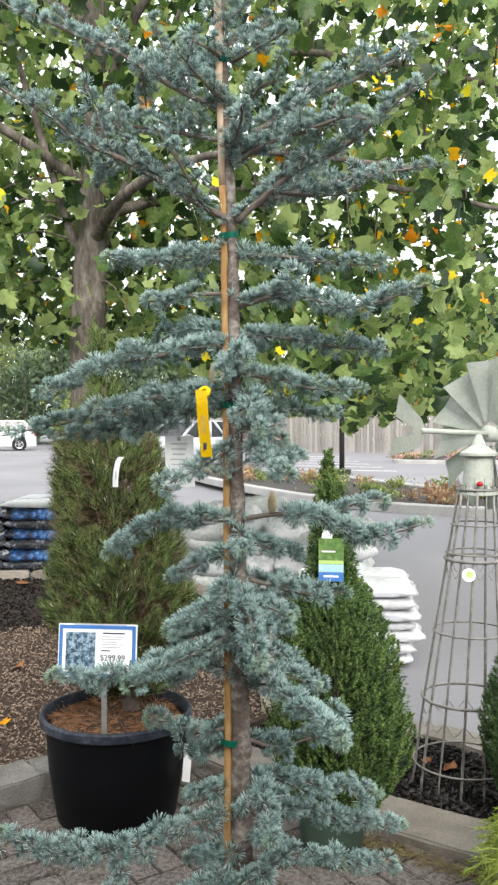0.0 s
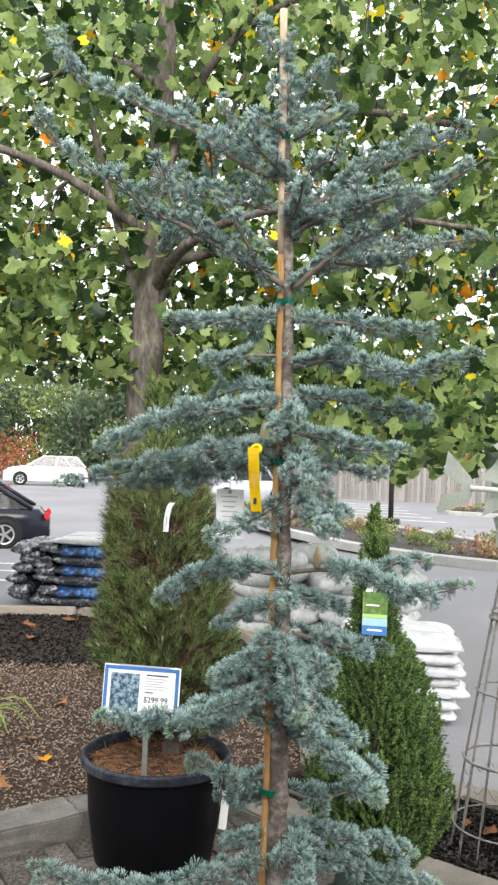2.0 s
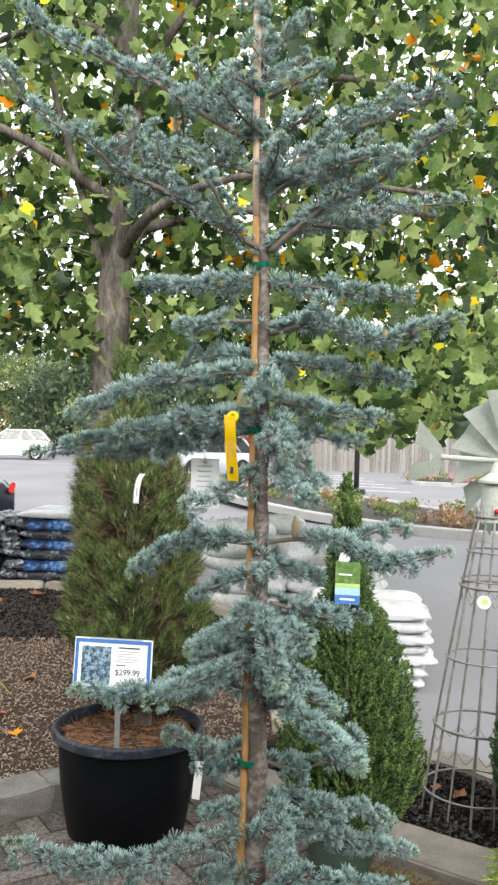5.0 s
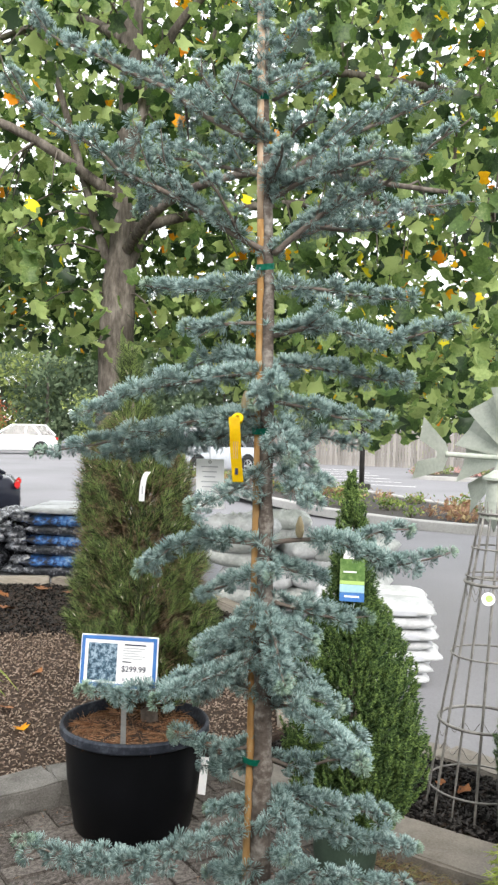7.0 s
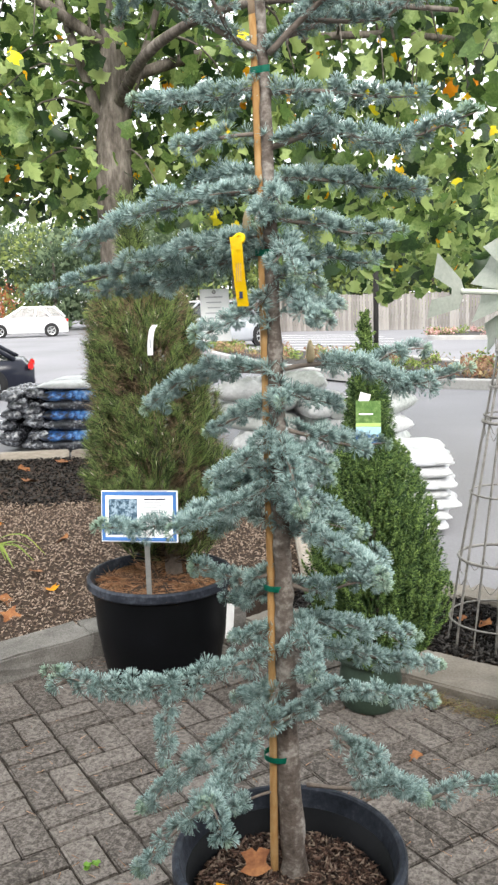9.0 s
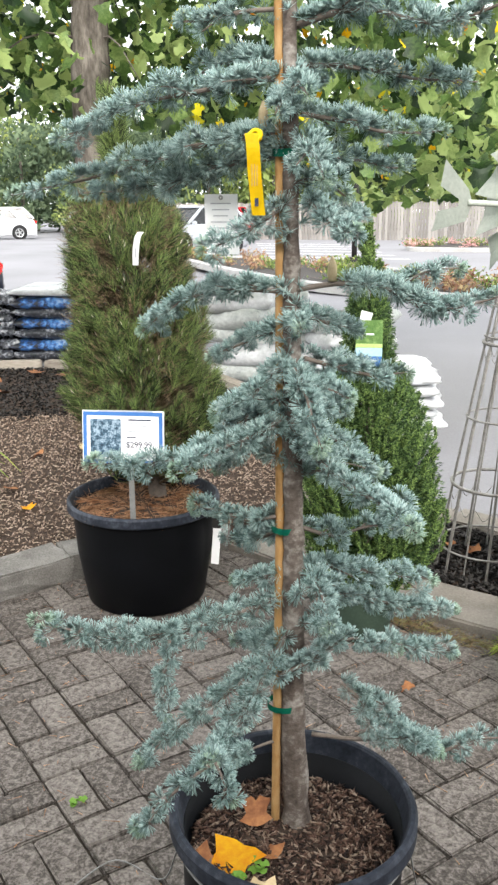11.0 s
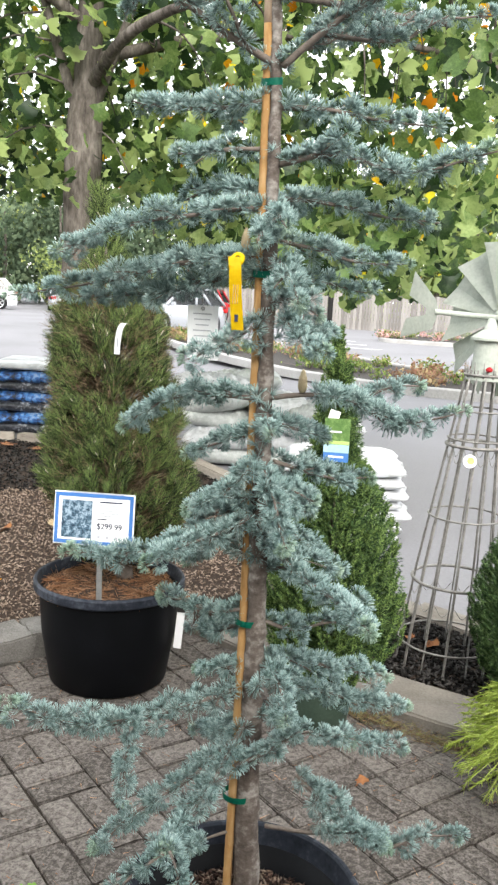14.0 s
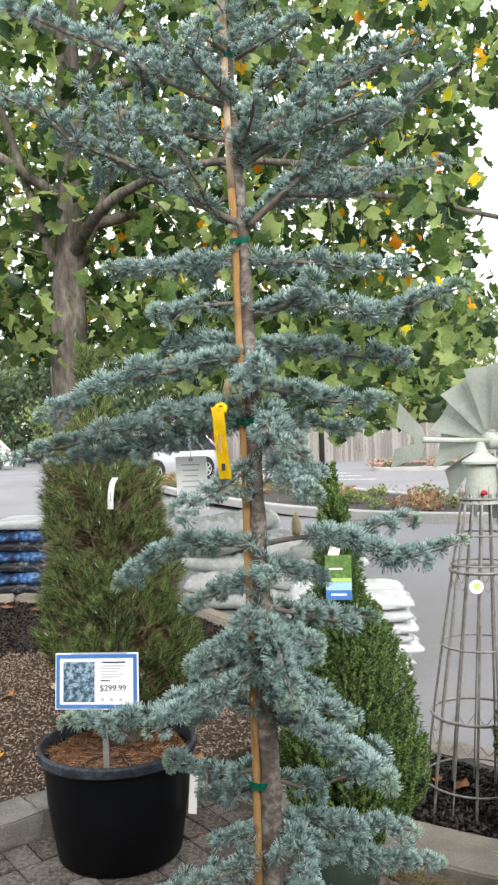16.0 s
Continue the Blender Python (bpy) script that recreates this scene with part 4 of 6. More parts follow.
def build_shoots_tree(name, at, prof, label, shoots, shoot_len, per, nlen, lift, needle, seed, wid=0.0009, inner=None, buds=False, axis_shift=0.0, ntilt=(25, 65)):
    """A dense conifer: a trunk, shoots over the whole outline, needles along each shoot."""
    r = rng(seed)
    tree = tagged(empty(name, at), label, "conifer")
    z0, z1 = prof[0][0], prof[-1][0]
    zt = np.linspace(-0.02, z1 * 0.97, 30)
    line = np.stack([axis_shift * zt, 0 * zt, zt], 1)
    tube("trunk", line, np.interp(zt, [0, z1], [0.022 * z1 + 0.006, 0.003]), "twig", tree)
    z = r.uniform(z0, z1, shoots * 4)
    keep = r.uniform(0, 1, len(z)) < (profile_r(prof, z) + 0.03) / (max(p[1] for p in prof) + 0.03)
    z = z[keep][:shoots]
    a = r.uniform(0, 2 * math.pi, len(z))
    depth = 1 - 0.45 * r.uniform(0, 1, len(z)) ** 2.2
    lump = np.array([noise.noise((math.cos(q) * 1.6 + seed, math.sin(q) * 1.6, v * 6)) for q, v in zip(a, z)])
    rr = profile_r(prof, z) * depth * (1 + 0.2 * lump)
    up = np.stack([np.cos(a) * (1 - lift), np.sin(a) * (1 - lift), np.full(len(z), lift)], 1) + r.normal(0, 0.14, (len(z), 3))
    up = unit(up)
    tip = np.stack([rr * np.cos(a) + axis_shift * z, rr * np.sin(a), z], 1)
    sl = shoot_len * r.uniform(0.6, 1.3, len(z))
    start = tip - up * sl[:, None]
    lines = []
    for k in range(len(z)):
        hub = np.array([axis_shift * z[k], 0, max(z[k] - 0.6 * rr[k] - 0.03, z0 * 0.5)])
        lines.append(np.array([hub, (hub + start[k]) / 2 - [0, 0, 0.01], start[k], tip[k]]))
    many_tubes("branchwork", lines, [np.array([0.003, 0.002, 0.0015, 0.001])] * len(lines), inner or "twig", tree, 4)["kind"] = "stuff"
    f = r.uniform(0, 1, (len(z), per))
    P = (start[:, None] + (tip - start)[:, None] * f[..., None]).reshape(-1, 3)
    D = spray(r, up, per, *ntilt)
    L = nlen * r.uniform(0.7, 1.15, len(P)) * (1.15 - 0.5 * f.ravel() ** 2)
    link_mesh("foliage", needle_mesh("foliage", P, D, L, wid), needle, tree)
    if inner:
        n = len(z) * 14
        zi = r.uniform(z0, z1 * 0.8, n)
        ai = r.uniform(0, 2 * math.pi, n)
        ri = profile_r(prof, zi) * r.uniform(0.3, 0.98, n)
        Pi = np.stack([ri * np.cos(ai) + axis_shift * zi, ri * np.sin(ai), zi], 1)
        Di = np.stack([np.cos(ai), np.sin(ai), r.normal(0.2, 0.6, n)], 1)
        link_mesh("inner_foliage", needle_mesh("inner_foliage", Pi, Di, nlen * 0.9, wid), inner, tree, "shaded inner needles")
    if buds:
        pick = r.choice(len(z), len(z) // 3, replace=False)
        link_mesh("bud_growth", needle_mesh("bud", tip[pick] - up[pick] * 0.004, up[pick], 0.022, 0.0035), "pine_bud", tree, "pale upright buds")["kind"] = "stuff"
    return tree


def build_gold(at):
    r = rng(41)
    bush = tagged(empty("golden_cypress", at), "golden thread-leaf cypress with drooping bright yellow fronds", "shrub")
    lines, P, D = [], [], []
    for k in range(560):
        a = r.uniform(0, 2 * math.pi)
        e = r.uniform(-0.1, 1.0)
        d = np.array([math.cos(a), math.sin(a), 0])
        R = 0.27 * r.uniform(0.72, 1.12)
        h = 0.12 + 0.27 * e
        top = d * R * math.cos(e * 1.25) * 0.8 + np.array([0, 0, h + 0.04])
        tip = top + d * r.uniform(0.05, 0.1) + np.array([0, 0, -r.uniform(0.0, 0.09)])
        ln = smooth_line([np.array([0, 0, 0.1]) + d * 0.03, top * 0.6 + [0, 0, 0.07], top, tip], 9)
        lines.append(ln)
        for s in range(30):
            f = r.uniform(0.45, 1)
            i = min(int(f * 8), 7)
            q = ln[i] + (ln[i + 1] - ln[i]) * (f * 8 - i)
            P.append(q)
            D.append(unit(ln[i + 1] - ln[i]) + r.normal(0, 0.5, 3))
    many_tubes("stemwork", lines, [np.linspace(0.003, 0.001, 9)] * len(lines), "gold_thread", bush, 4)["kind"] = "stuff"
    P, D = np.array(P), np.array(D)
    link_mesh("fronds", needle_mesh("fronds", P, D, 0.03 * r.uniform(0.5, 1.2, len(P)), 0.0017), "gold_thread", bush)
    return bush


# ---- garden obelisk with windmill ----
def build_obelisk():
    ob = tagged(empty("garden_obelisk", (0.556, 1.95, 0.03)), "tall weathered metal obelisk trellis with a windmill top", "trellis")
    lean = 0.06 / 1.2

    def rad(z):
        return np.interp(z, [0, 0.38, 0.92, 1.2, 1.3], [0.2, 0.168, 0.108, 0.075, 0.068])

    for k in range(14):
        a = 2 * math.pi * (k + 0.3) / 14
        z = np.linspace(-0.06, 1.22, 12)
        ln = np.stack([rad(z) * np.cos(a) + lean * z, rad(z) * np.sin(a), z], 1)
        tube("rod", ln, 0.0034 if k % 2 else 0.0052, "tower_metal", ob, 6)
    for z, w in ((0.1, 0.004), (0.36, 0.0065), (0.63, 0.004), (0.92, 0.007), (0.945, 0.004), (1.06, 0.004), (1.2, 0.006)):
        a = np.linspace(0, 2 * math.pi, 41)
        R = rad(z) + 0.006
        tube("ring", np.stack([R * np.cos(a) + lean * z, R * np.sin(a), np.full(41, z)], 1), w, "tower_metal", ob, 6)
    r = rng(5)
    lines = []
    for z in (0.9, 0.3):
        for k in range(14):
            a0 = 2 * math.pi * (k + 0.3) / 14
            t = np.linspace(0, 1, 9)
            aa = a0 + t * 2 * math.pi / 14
            R = rad(z)
            lines.append(np.stack([R * np.cos(aa) + lean * z, R * np.sin(aa), z - 0.03 + 0.02 * np.cos(t * math.pi * 2)], 1))
    for ln in lines:
        tube("scroll", ln, 0.0016, "tower_metal", ob, 5)
    house = part("housing", lathe_bm([(0, 1.18), (0.082, 1.18), (0.082, 1.2), (0.062, 1.21), (0.055, 1.33), (0.075, 1.335), (0.075, 1.345), (0.03, 1.375), (0.012, 1.42), (0, 1.42)], 28), "mill_paint", ob, smooth=False)
    house.location = (lean * 1.25, 0, 0)
    # crown of small spikes round the housing
    lines = [np.array([[0.08 * math.cos(a), 0.08 * math.sin(a), 1.19], [0.085 * math.cos(a), 0.085 * math.sin(a), 1.25]]) + [lean * 1.2, 0, 0] for a in np.linspace(0, 2 * math.pi, 15)[:-1]]
    for ln in lines:
        tube("finial", ln, np.array([0.004, 0.0015]), "tower_metal", ob, 5)
    bm = lathe_bm([(0, 0), (0.012, 0.004), (0.014, 0.012), (0.006, 0.02), (0, 0.022)], 10)
    part("knob", bm, "car_red", ob, "small red knob", True).location = (0.06, -0.085, 1.215)
    # shaft, tail fin and wheel
    hub = np.array([0.12, 0.12, 1.42])
    tail = np.array([-0.165, -0.12, 1.435])
    d = unit(hub - tail)
    tube("shaft", np.array([tail, hub + d * 0.03]), 0.011, "mill_paint", ob, 10)
    side = unit(np.cross(d, [0, 0, 1.0]))
    upv = np.cross(side, d)
    bm = bmesh.new()
    outline = [(0.02, 0.0), (0.0, 0.045), (-0.12, 0.14), (-0.135, 0.05), (-0.045, 0.01), (-0.045, -0.015), (-0.14, -0.035), (-0.16, -0.105), (-0.005, -0.065)]
    vs = [bm.verts.new(Vector(tail + d * u + upv * v)) for u, v in outline]
    bm.faces.new(vs)
    bmesh.ops.solidify(bm, geom=bm.faces[:], thickness=0.003)
    part("tail_fin", bm, "mill_paint", ob, "pale forked tail vane")
    wheel = link_mesh("hub", tri_mesh("hub", *tube_arrays(np.array([hub - d * 0.02, hub + d * 0.035]), 0.035, 14)), "mill_paint", ob)
    for k in range(12):
        a = 2 * math.pi * k / 12 + 0.12
        e = side * math.cos(a) + upv * math.sin(a)
        tng = np.cross(d, e)
        bm = bmesh.new()
        tw = d * 0.035
        q = [hub + e * 0.05 - tng * 0.018 - tw * 0.3, hub + e * 0.05 + tng * 0.018 + tw * 0.3, hub + e * 0.31 + tng * 0.08 + tw, hub + e * 0.31 - tng * 0.08 - tw]
        g = [[None] * 4 for _ in range(3)]
        for i in range(3):
            for j in range(4):
                u, v = i / 2, j / 3
                p = (q[0] * (1 - u) + q[1] * u) * (1 - v) + (q[3] * (1 - u) + q[2] * u) * v + d * 0.014 * math.sin(math.pi * u) * v
                g[i][j] = bm.verts.new(Vector(p))
        for i in range(2):
            for j in range(3):
                bm.faces.new((g[i][j], g[i + 1][j], g[i + 1][j + 1], g[i][j + 1]))
        bmesh.ops.solidify(bm, geom=bm.faces[:], thickness=0.0025)
        part("blade", bm, "mill_paint", ob)
    # round paper tag
    bm = lathe_bm([(0, -0.0006), (0.026, -0.0006), (0.026, 0.0006), (0, 0.0006)], 24)
    tag = part("price_disc", bm, "card_white", ob, "round white and lime paper tag")
    tag.matrix_basis = pose(0.015, -0.135, 0.875, 82, 0, -8)
    bm = lathe_bm([(0, 0.0008), (0.014, 0.0008), (0.014, 0.0014), (0, 0.0014)], 16)
    part("disc_print", bm, "label_lime", tag).location = (0.003, 0.002, 0.0)


# ---- bags ----
def bag_bm(l, w, h, seed, crumple=1.0):
    """A slumped, sealed plastic bag."""
    r = rng(seed)
    bm = bmesh.new()
    nx, ny = (21, 13) if crumple <= 1 else (41, 25)
    tops, bots = {}, {}
    o = r.uniform(0, 50)
    for i in range(nx):
        for j in range(ny):
            u, v = 2 * i / (nx - 1) - 1, 2 * j / (ny - 1) - 1
            e = max(0.0, (1 - abs(u) ** 4) * (1 - abs(v) ** 3.4)) ** 0.46
            wob = noise.noise((u * 2.4 + o, v * 2.4, 0.3)) * 0.26 + noise.noise((u * 7 + o, v * 7, 0.9)) * 0.2 * crumple + abs(noise.noise((u * 11 + o, v * 6, 2.9))) * 0.25 * (crumple - 1)
            x = u * l / 2 * (1 + 0.02 * math.sin(5 * v + o))
            y = v * w / 2 * (1 - 0.05 * abs(u) ** 4)
            tops[i, j] = bm.verts.new((x, y, h * 0.46 + h * 0.54 * e * (1 + wob)))
            bots[i, j] = tops[i, j] if e < 1e-6 else bm.verts.new((x, y, h * 0.46 - h * 0.46 * e))
    for i in range(nx - 1):
        for j in range(ny - 1):
            for s, flip in ((tops, False), (bots, True)):
                q = [s[i, j], s[i + 1, j], s[i + 1, j + 1], s[i, j + 1]]
                if flip:
                    q.reverse()
                if len(set(q)) == 4:
                    try:
                        bm.faces.new(q)
                    except ValueError:
                        pass
    return bm


def stack(at, turn, layers, across, size, mats, seed, label, group, z0=0.115, stripe=None, jitter=0.02, yaw=1.5, tilt=1.0, crumple=1.0):
    r = rng(seed)
    base = pose(*at, 0, 0, turn)
    l, w, h = size
    meshes = {}
    for k in range(layers):
        for m in range(across):
            mm = mats[(k + m) % len(mats)]
            key = (mm, (k * 3 + m) % 5)
            if key not in meshes:
                me = bpy.data.meshes.new("bag")
                bm = bag_bm(l, w, h * 1.22, seed * 10 + key[1] + len(meshes), crumple)
                bm.to_mesh(me)
                bm.free()
                me.polygons.foreach_set("use_smooth", [True] * len(me.polygons))
                me.materials.append(M[mm])
                meshes[key] = me
            bag = tagged(new("filled_bag", meshes[key]), label, "bag", group)
            y = (m - (across - 1) / 2) * (w * 0.97)
            bag.matrix_basis = base @ pose(r.normal(0, jitter), y + r.normal(0, jitter * 0.5), z0 + k * h * 0.94, r.normal(0, tilt), r.normal(0, tilt), r.normal(0, yaw) + (180 if k % 2 else 0))
            if stripe and (k + m) % 2 == 0:
                bm = box_bm((l * 0.7, 0.014, h * 0.46), (0, -w / 2 * 0.975, h * 0.56), 0.005)
                part("printed_band", bm, stripe, bag, "dark printed band")


# ---- vehicles ----
def build_car(name, at, turn, paint, label, length=4.7, width=1.84, height=1.45, kind="sedan"):
    """Nose to +x. Body lofted from cross sections; glasshouse, wheels, lights as parts."""
    car = tagged(empty(name, at), label, "car")
    car.rotation_euler = (0, 0, radians(turn))
    L, W, H = length, width, height
    belt = 0.64 * H if kind == "sedan" else 0.66 * H
    low = 0.2
    xs = np.linspace(-L / 2, L / 2, 21)
    hood = belt * (0.86 if kind == "sedan" else 0.93)
    def deck(x):
        f = x / L
        if kind == "sedan":
            return np.interp(f, [-0.5, -0.47, -0.3, 0.2, 0.44, 0.49, 0.5], [belt * 0.72, belt * 0.98, belt, belt * 0.97, hood * 0.85, hood * 0.68, hood * 0.55])
        return np.interp(f, [-0.5, -0.48, -0.3, 0.2, 0.44, 0.49, 0.5], [belt * 0.72, belt * 0.98, belt, belt, hood * 0.92, hood * 0.75, hood * 0.6])
    bm = bmesh.new()
    rings = []
    for x in xs:
        f = abs(2 * x / L)
        hw = W / 2 * (1 - 0.16 * max(0, f - 0.8) / 0.2)
        t = deck(x)
        sec = [(-hw * 0.9, low), (-hw, low + 0.12), (-hw, t * 0.68), (-hw * 0.955, t * 0.95), (-hw * 0.82, t), (0, t + 0.025), (hw * 0.82, t), (hw * 0.955, t * 0.95), (hw, t * 0.68), (hw, low + 0.12), (hw * 0.9, low)]
        rings.append([bm.verts.new((x, y, z)) for y, z in sec])
    for a, b in zip(rings, rings[1:]):
        for k in range(len(a)):
            j = (k + 1) % len(a)
            bm.faces.new((a[k], a[j], b[j], b[k]))
    bm.faces.new(rings[0])
    bm.faces.new(list(reversed(rings[-1])))
    bmesh.ops.recalc_face_normals(bm, faces=bm.faces)
    body = part("body", bm, paint, car, smooth=True)
    # glasshouse with roof
    if kind == "sedan":
        x0, x1, x2, x3 = -0.42 * L, -0.24 * L, 0.04 * L, 0.24 * L
    else:
        x0, x1, x2, x3 = -0.47 * L, -0.35 * L, 0.03 * L, 0.23 * L
    hb, ht = W / 2 * 0.9, W / 2 * 0.74
    lowr = [Vector(p) for p in ((x0, -hb, belt - 0.03), (x3, -hb, belt - 0.05), (x3, hb, belt - 0.05), (x0, hb, belt - 0.03))]
    top = [Vector(p) for p in ((x1, -ht, H - 0.03), (x2, -ht, H - 0.03), (x2, ht, H - 0.03), (x1, ht, H - 0.03))]
    for k in range(4):
        j = (k + 1) % 4
        bm = bmesh.new()
        bm.faces.new([bm.verts.new(q) for q in (lowr[k], lowr[j], top[j], top[k])])
        bmesh.ops.solidify(bm, geom=bm.faces[:], thickness=0.006)
        part("window", bm, "car_glass", body, "dark tinted glass")
    bm = box_bm((x2 - x1 + 0.16, 2 * ht + 0.06, 0.09), ((x1 + x2) / 2, 0, H - 0.03), 0.035)
    part("roof", bm, paint, body)
    for s in (-1, 1):
        pil = [np.array([[x0, s * hb, belt - 0.02], [x1, s * ht, H - 0.02]]), np.array([[x3, s * hb, belt - 0.03], [x2, s * ht, H - 0.02]]),
               np.array([[(x0 + x3) / 2 + 0.05, s * (hb + 0.005), belt - 0.02], [(x1 + x2) / 2 + 0.1, s * (ht + 0.006), H - 0.02]])]
        if kind != "sedan":
            pil.append(np.array([[x0 + 0.85, s * (hb + 0.005), belt - 0.02], [x1 + 0.75, s * (ht + 0.006), H - 0.02]]))
        for ln in pil:
            tube("pillar", ln, 0.055, paint, body, 8)
    R = 0.34 if kind == "sedan" else 0.37
    for x in (-0.3 * L, 0.3 * L):
        for s in (-1, 1):
            arch = part("wheel_arch", lathe_bm([(0, -0.02), (R * 1.17, -0.02), (R * 1.17, 0.02), (0, 0.02)], 24), "black_trim", body)
            arch.matrix_basis = pose(x, s * (W / 2 - 0.012), R + 0.02, 90)
            tyre = part("wheel", lathe_bm([(R * 0.66, -0.1), (R * 0.95, -0.1), (R, -0.07), (R, 0.07), (R * 0.95, 0.1), (R * 0.66, 0.1), (R * 0.6, 0.0), (R * 0.66, -0.1)], 28), "tyre", car, smooth=True)
            tyre.matrix_basis = pose(x, s * (W / 2 - 0.07), R, 90 if s < 0 else -90)
            bm = lathe_bm([(R * 0.56, 0.06), (R * 0.67, 0.075), (R * 0.67, 0.095), (R * 0.56, 0.085), (R * 0.56, 0.06)], 24)
            for q in range(5):
                box_bm((R * 0.6, 0.05, 0.03), (R * 0.3 * math.cos(q * 1.2566), R * 0.3 * math.sin(q * 1.2566), 0.085), 0.0, bm, Matrix.Rotation(q * 1.2566, 4, 'Z'))
            part("rim", bm, "rim_alloy", tyre)
    for s in (-1, 1):
        bm = box_bm((0.12, 0.42, 0.16), (-L / 2 + 0.05, s * (W / 2 - 0.24), belt * 0.82), 0.03)
        part("tail_light", bm, "tail_light", body, "red tail light")
        bm = box_bm((0.2, 0.4, 0.12), (L / 2 - 0.1, s * (W / 2 - 0.28), hood * 0.72), 0.03)
        part("headlight", bm, "head_light", body, "clear headlight")
        bm = box_bm((0.1, 0.2, 0.13), (0.2 * L, s * (W / 2 + 0.08), belt + 0.02), 0.03)
        part("mirror", bm, paint, body)
    part("bumper", box_bm((0.14, W * 0.8, 0.16), (L / 2 - 0.06, 0, 0.36), 0.04), "black_trim", body, "dark lower grille")
    part("bumper", box_bm((0.12, W * 0.84, 0.14), (-L / 2 + 0.05, 0, 0.33), 0.04), "black_trim", body)
    return car


# ---- the large lawn tree over the bed ----
def build_tulip_tree():
    r = rng(77)
    tree = tagged(empty("tulip_tree", (-1.8, 4.0, 0.02)), "tulip tree with broad green leaves turning yellow", "tree")
    o = np.array([-1.8, 4.0, 0.02])
    tr = smooth_line([(-1.8, 4.0, 0.0), (-1.79, 4.0, 1.7), (-1.77, 4.0, 2.6), (-1.73, 4.0, 3.6), (-1.72, 4.0, 4.6), (-1.68, 4.05, 6.4)], 40) - o
    rad = np.interp(tr[:, 2], [0, 0.25, 1.7, 2.5, 2.7, 4.5, 6.4], [0.17, 0.13, 0.115, 0.12, 0.085, 0.07, 0.03])
    tube("trunk", tr, rad * (1 + r.normal(0, 0.025, 40)), "tree_bark", tree, 14)
    limbs = [((-1.77, 4.0, 2.45), (-1.95, 3.95, 3.0), (-2.25, 3.9, 4.0), (-2.6, 3.85, 5.0)),
             ((-1.76, 4.0, 2.5), (-1.6, 4.0, 2.9), (-1.45, 4.1, 3.4), (-1.1, 4.2, 4.6)),
             ((-1.73, 4.0, 3.4), (-1.4, 3.9, 4.2), (-0.8, 3.8, 4.6), (0.2, 3.6, 4.7)),
             ((-1.75, 4.0, 3.1), (-2.4, 3.6, 3.5), (-3.3, 3.3, 3.7), (-4.4, 3.2, 3.6)),
             ((-1.75, 4.0, 2.9), (-1.0, 4.2, 3.1), (0.2, 4.3, 3.1), (1.6, 4.2, 2.7)),
             ((-1.72, 4.0, 3.8), (-0.6, 4.6, 4.2), (1.0, 5.0, 4.0), (2.6, 5.0, 3.4)),
             ((-1.72, 4.0, 4.2), (-2.6, 4.8, 4.8), (-4.0, 5.4, 4.8), (-5.4, 5.6, 4.4)),
             ((-1.74, 4.0, 2.75), (-1.3, 3.5, 2.95), (-0.6, 3.1, 3.0), (0.4, 2.9, 2.8))]
    ends = []
    for lm in limbs:
        ln = smooth_line(lm, 16) - o
        tube("limb", ln, np.linspace(0.042, 0.012, 16), "tree_bark", tree, 8)
        ends.append(ln)
    spine = np.vstack(ends)
    # fine twigs with leaves; crown kept as a wide dome whose skirt hangs lowest over the lot
    N = 30000
    x = r.uniform(-7.5, 5.5, N * 3)
    y = r.uniform(3.35, 8.0, N * 3)
    spread = (y + 1.6) / 5.6
    skirt = 1.5 + spread * np.interp((x - 0.3) / spread + 0.3, [-4, -3.2, -2.0, -1.6, -0.6, 0.0, 0.5, 0.9, 2.0, 4.0], [0.75, 0.62, 0.55, 0.52, 0.25, 0.0, 0.08, 0.25, 0.6, 0.9])
    z = skirt + r.uniform(0, 1, N * 3) ** 1.1 * np.maximum(0.3, 2.1 + 0.42 * y - (skirt - 1.5))
    clump = np.array([noise.noise((a * 1.3, b * 1.1, c * 1.3)) for a, b, c in zip(x, y, z)])
    low = (z - skirt) / 0.4
    keep = (clump + 0.15 * r.normal(0, 1, len(x)) > -0.2) & (r.uniform(0, 1, len(x)) < np.clip(0.3 + low, 0, 1))
    edge = 0.36 + 0.125 * y + 0.4 * clump + r.normal(0, 0.06, len(x))
    keep &= (x < edge) | ((z - 1.53) / (y + 1.5) > 0.37)
    P = np.stack([x, y, z], 1)[keep][:N] - o
    kind = r.uniform(0, 1, len(P))
    yellow = kind < 0.048
    lines = []
    for p in P[::24]:
        j = np.argmin(np.sum((spine - p) ** 2, axis=1))
        b = spine[j]
        d = p - b
        if np.linalg.norm(d) < 0.85:
            lines.append(smooth_line([b, b + d * 0.5 + [0, 0, 0.12], p], 6))
    many_tubes("twigwork", lines, [np.linspace(0.009, 0.003, 6)] * len(lines), "tree_bark", tree, 5)["kind"] = "stuff"
    leaf_cloud("crown", r, P[~yellow], 0.116, "leaf_green", tree, "broad green leaves")
    leaf_cloud("yellow_leaves", r, P[yellow], 0.085, "leaf_yellow", tree, "leaves turned yellow and orange")


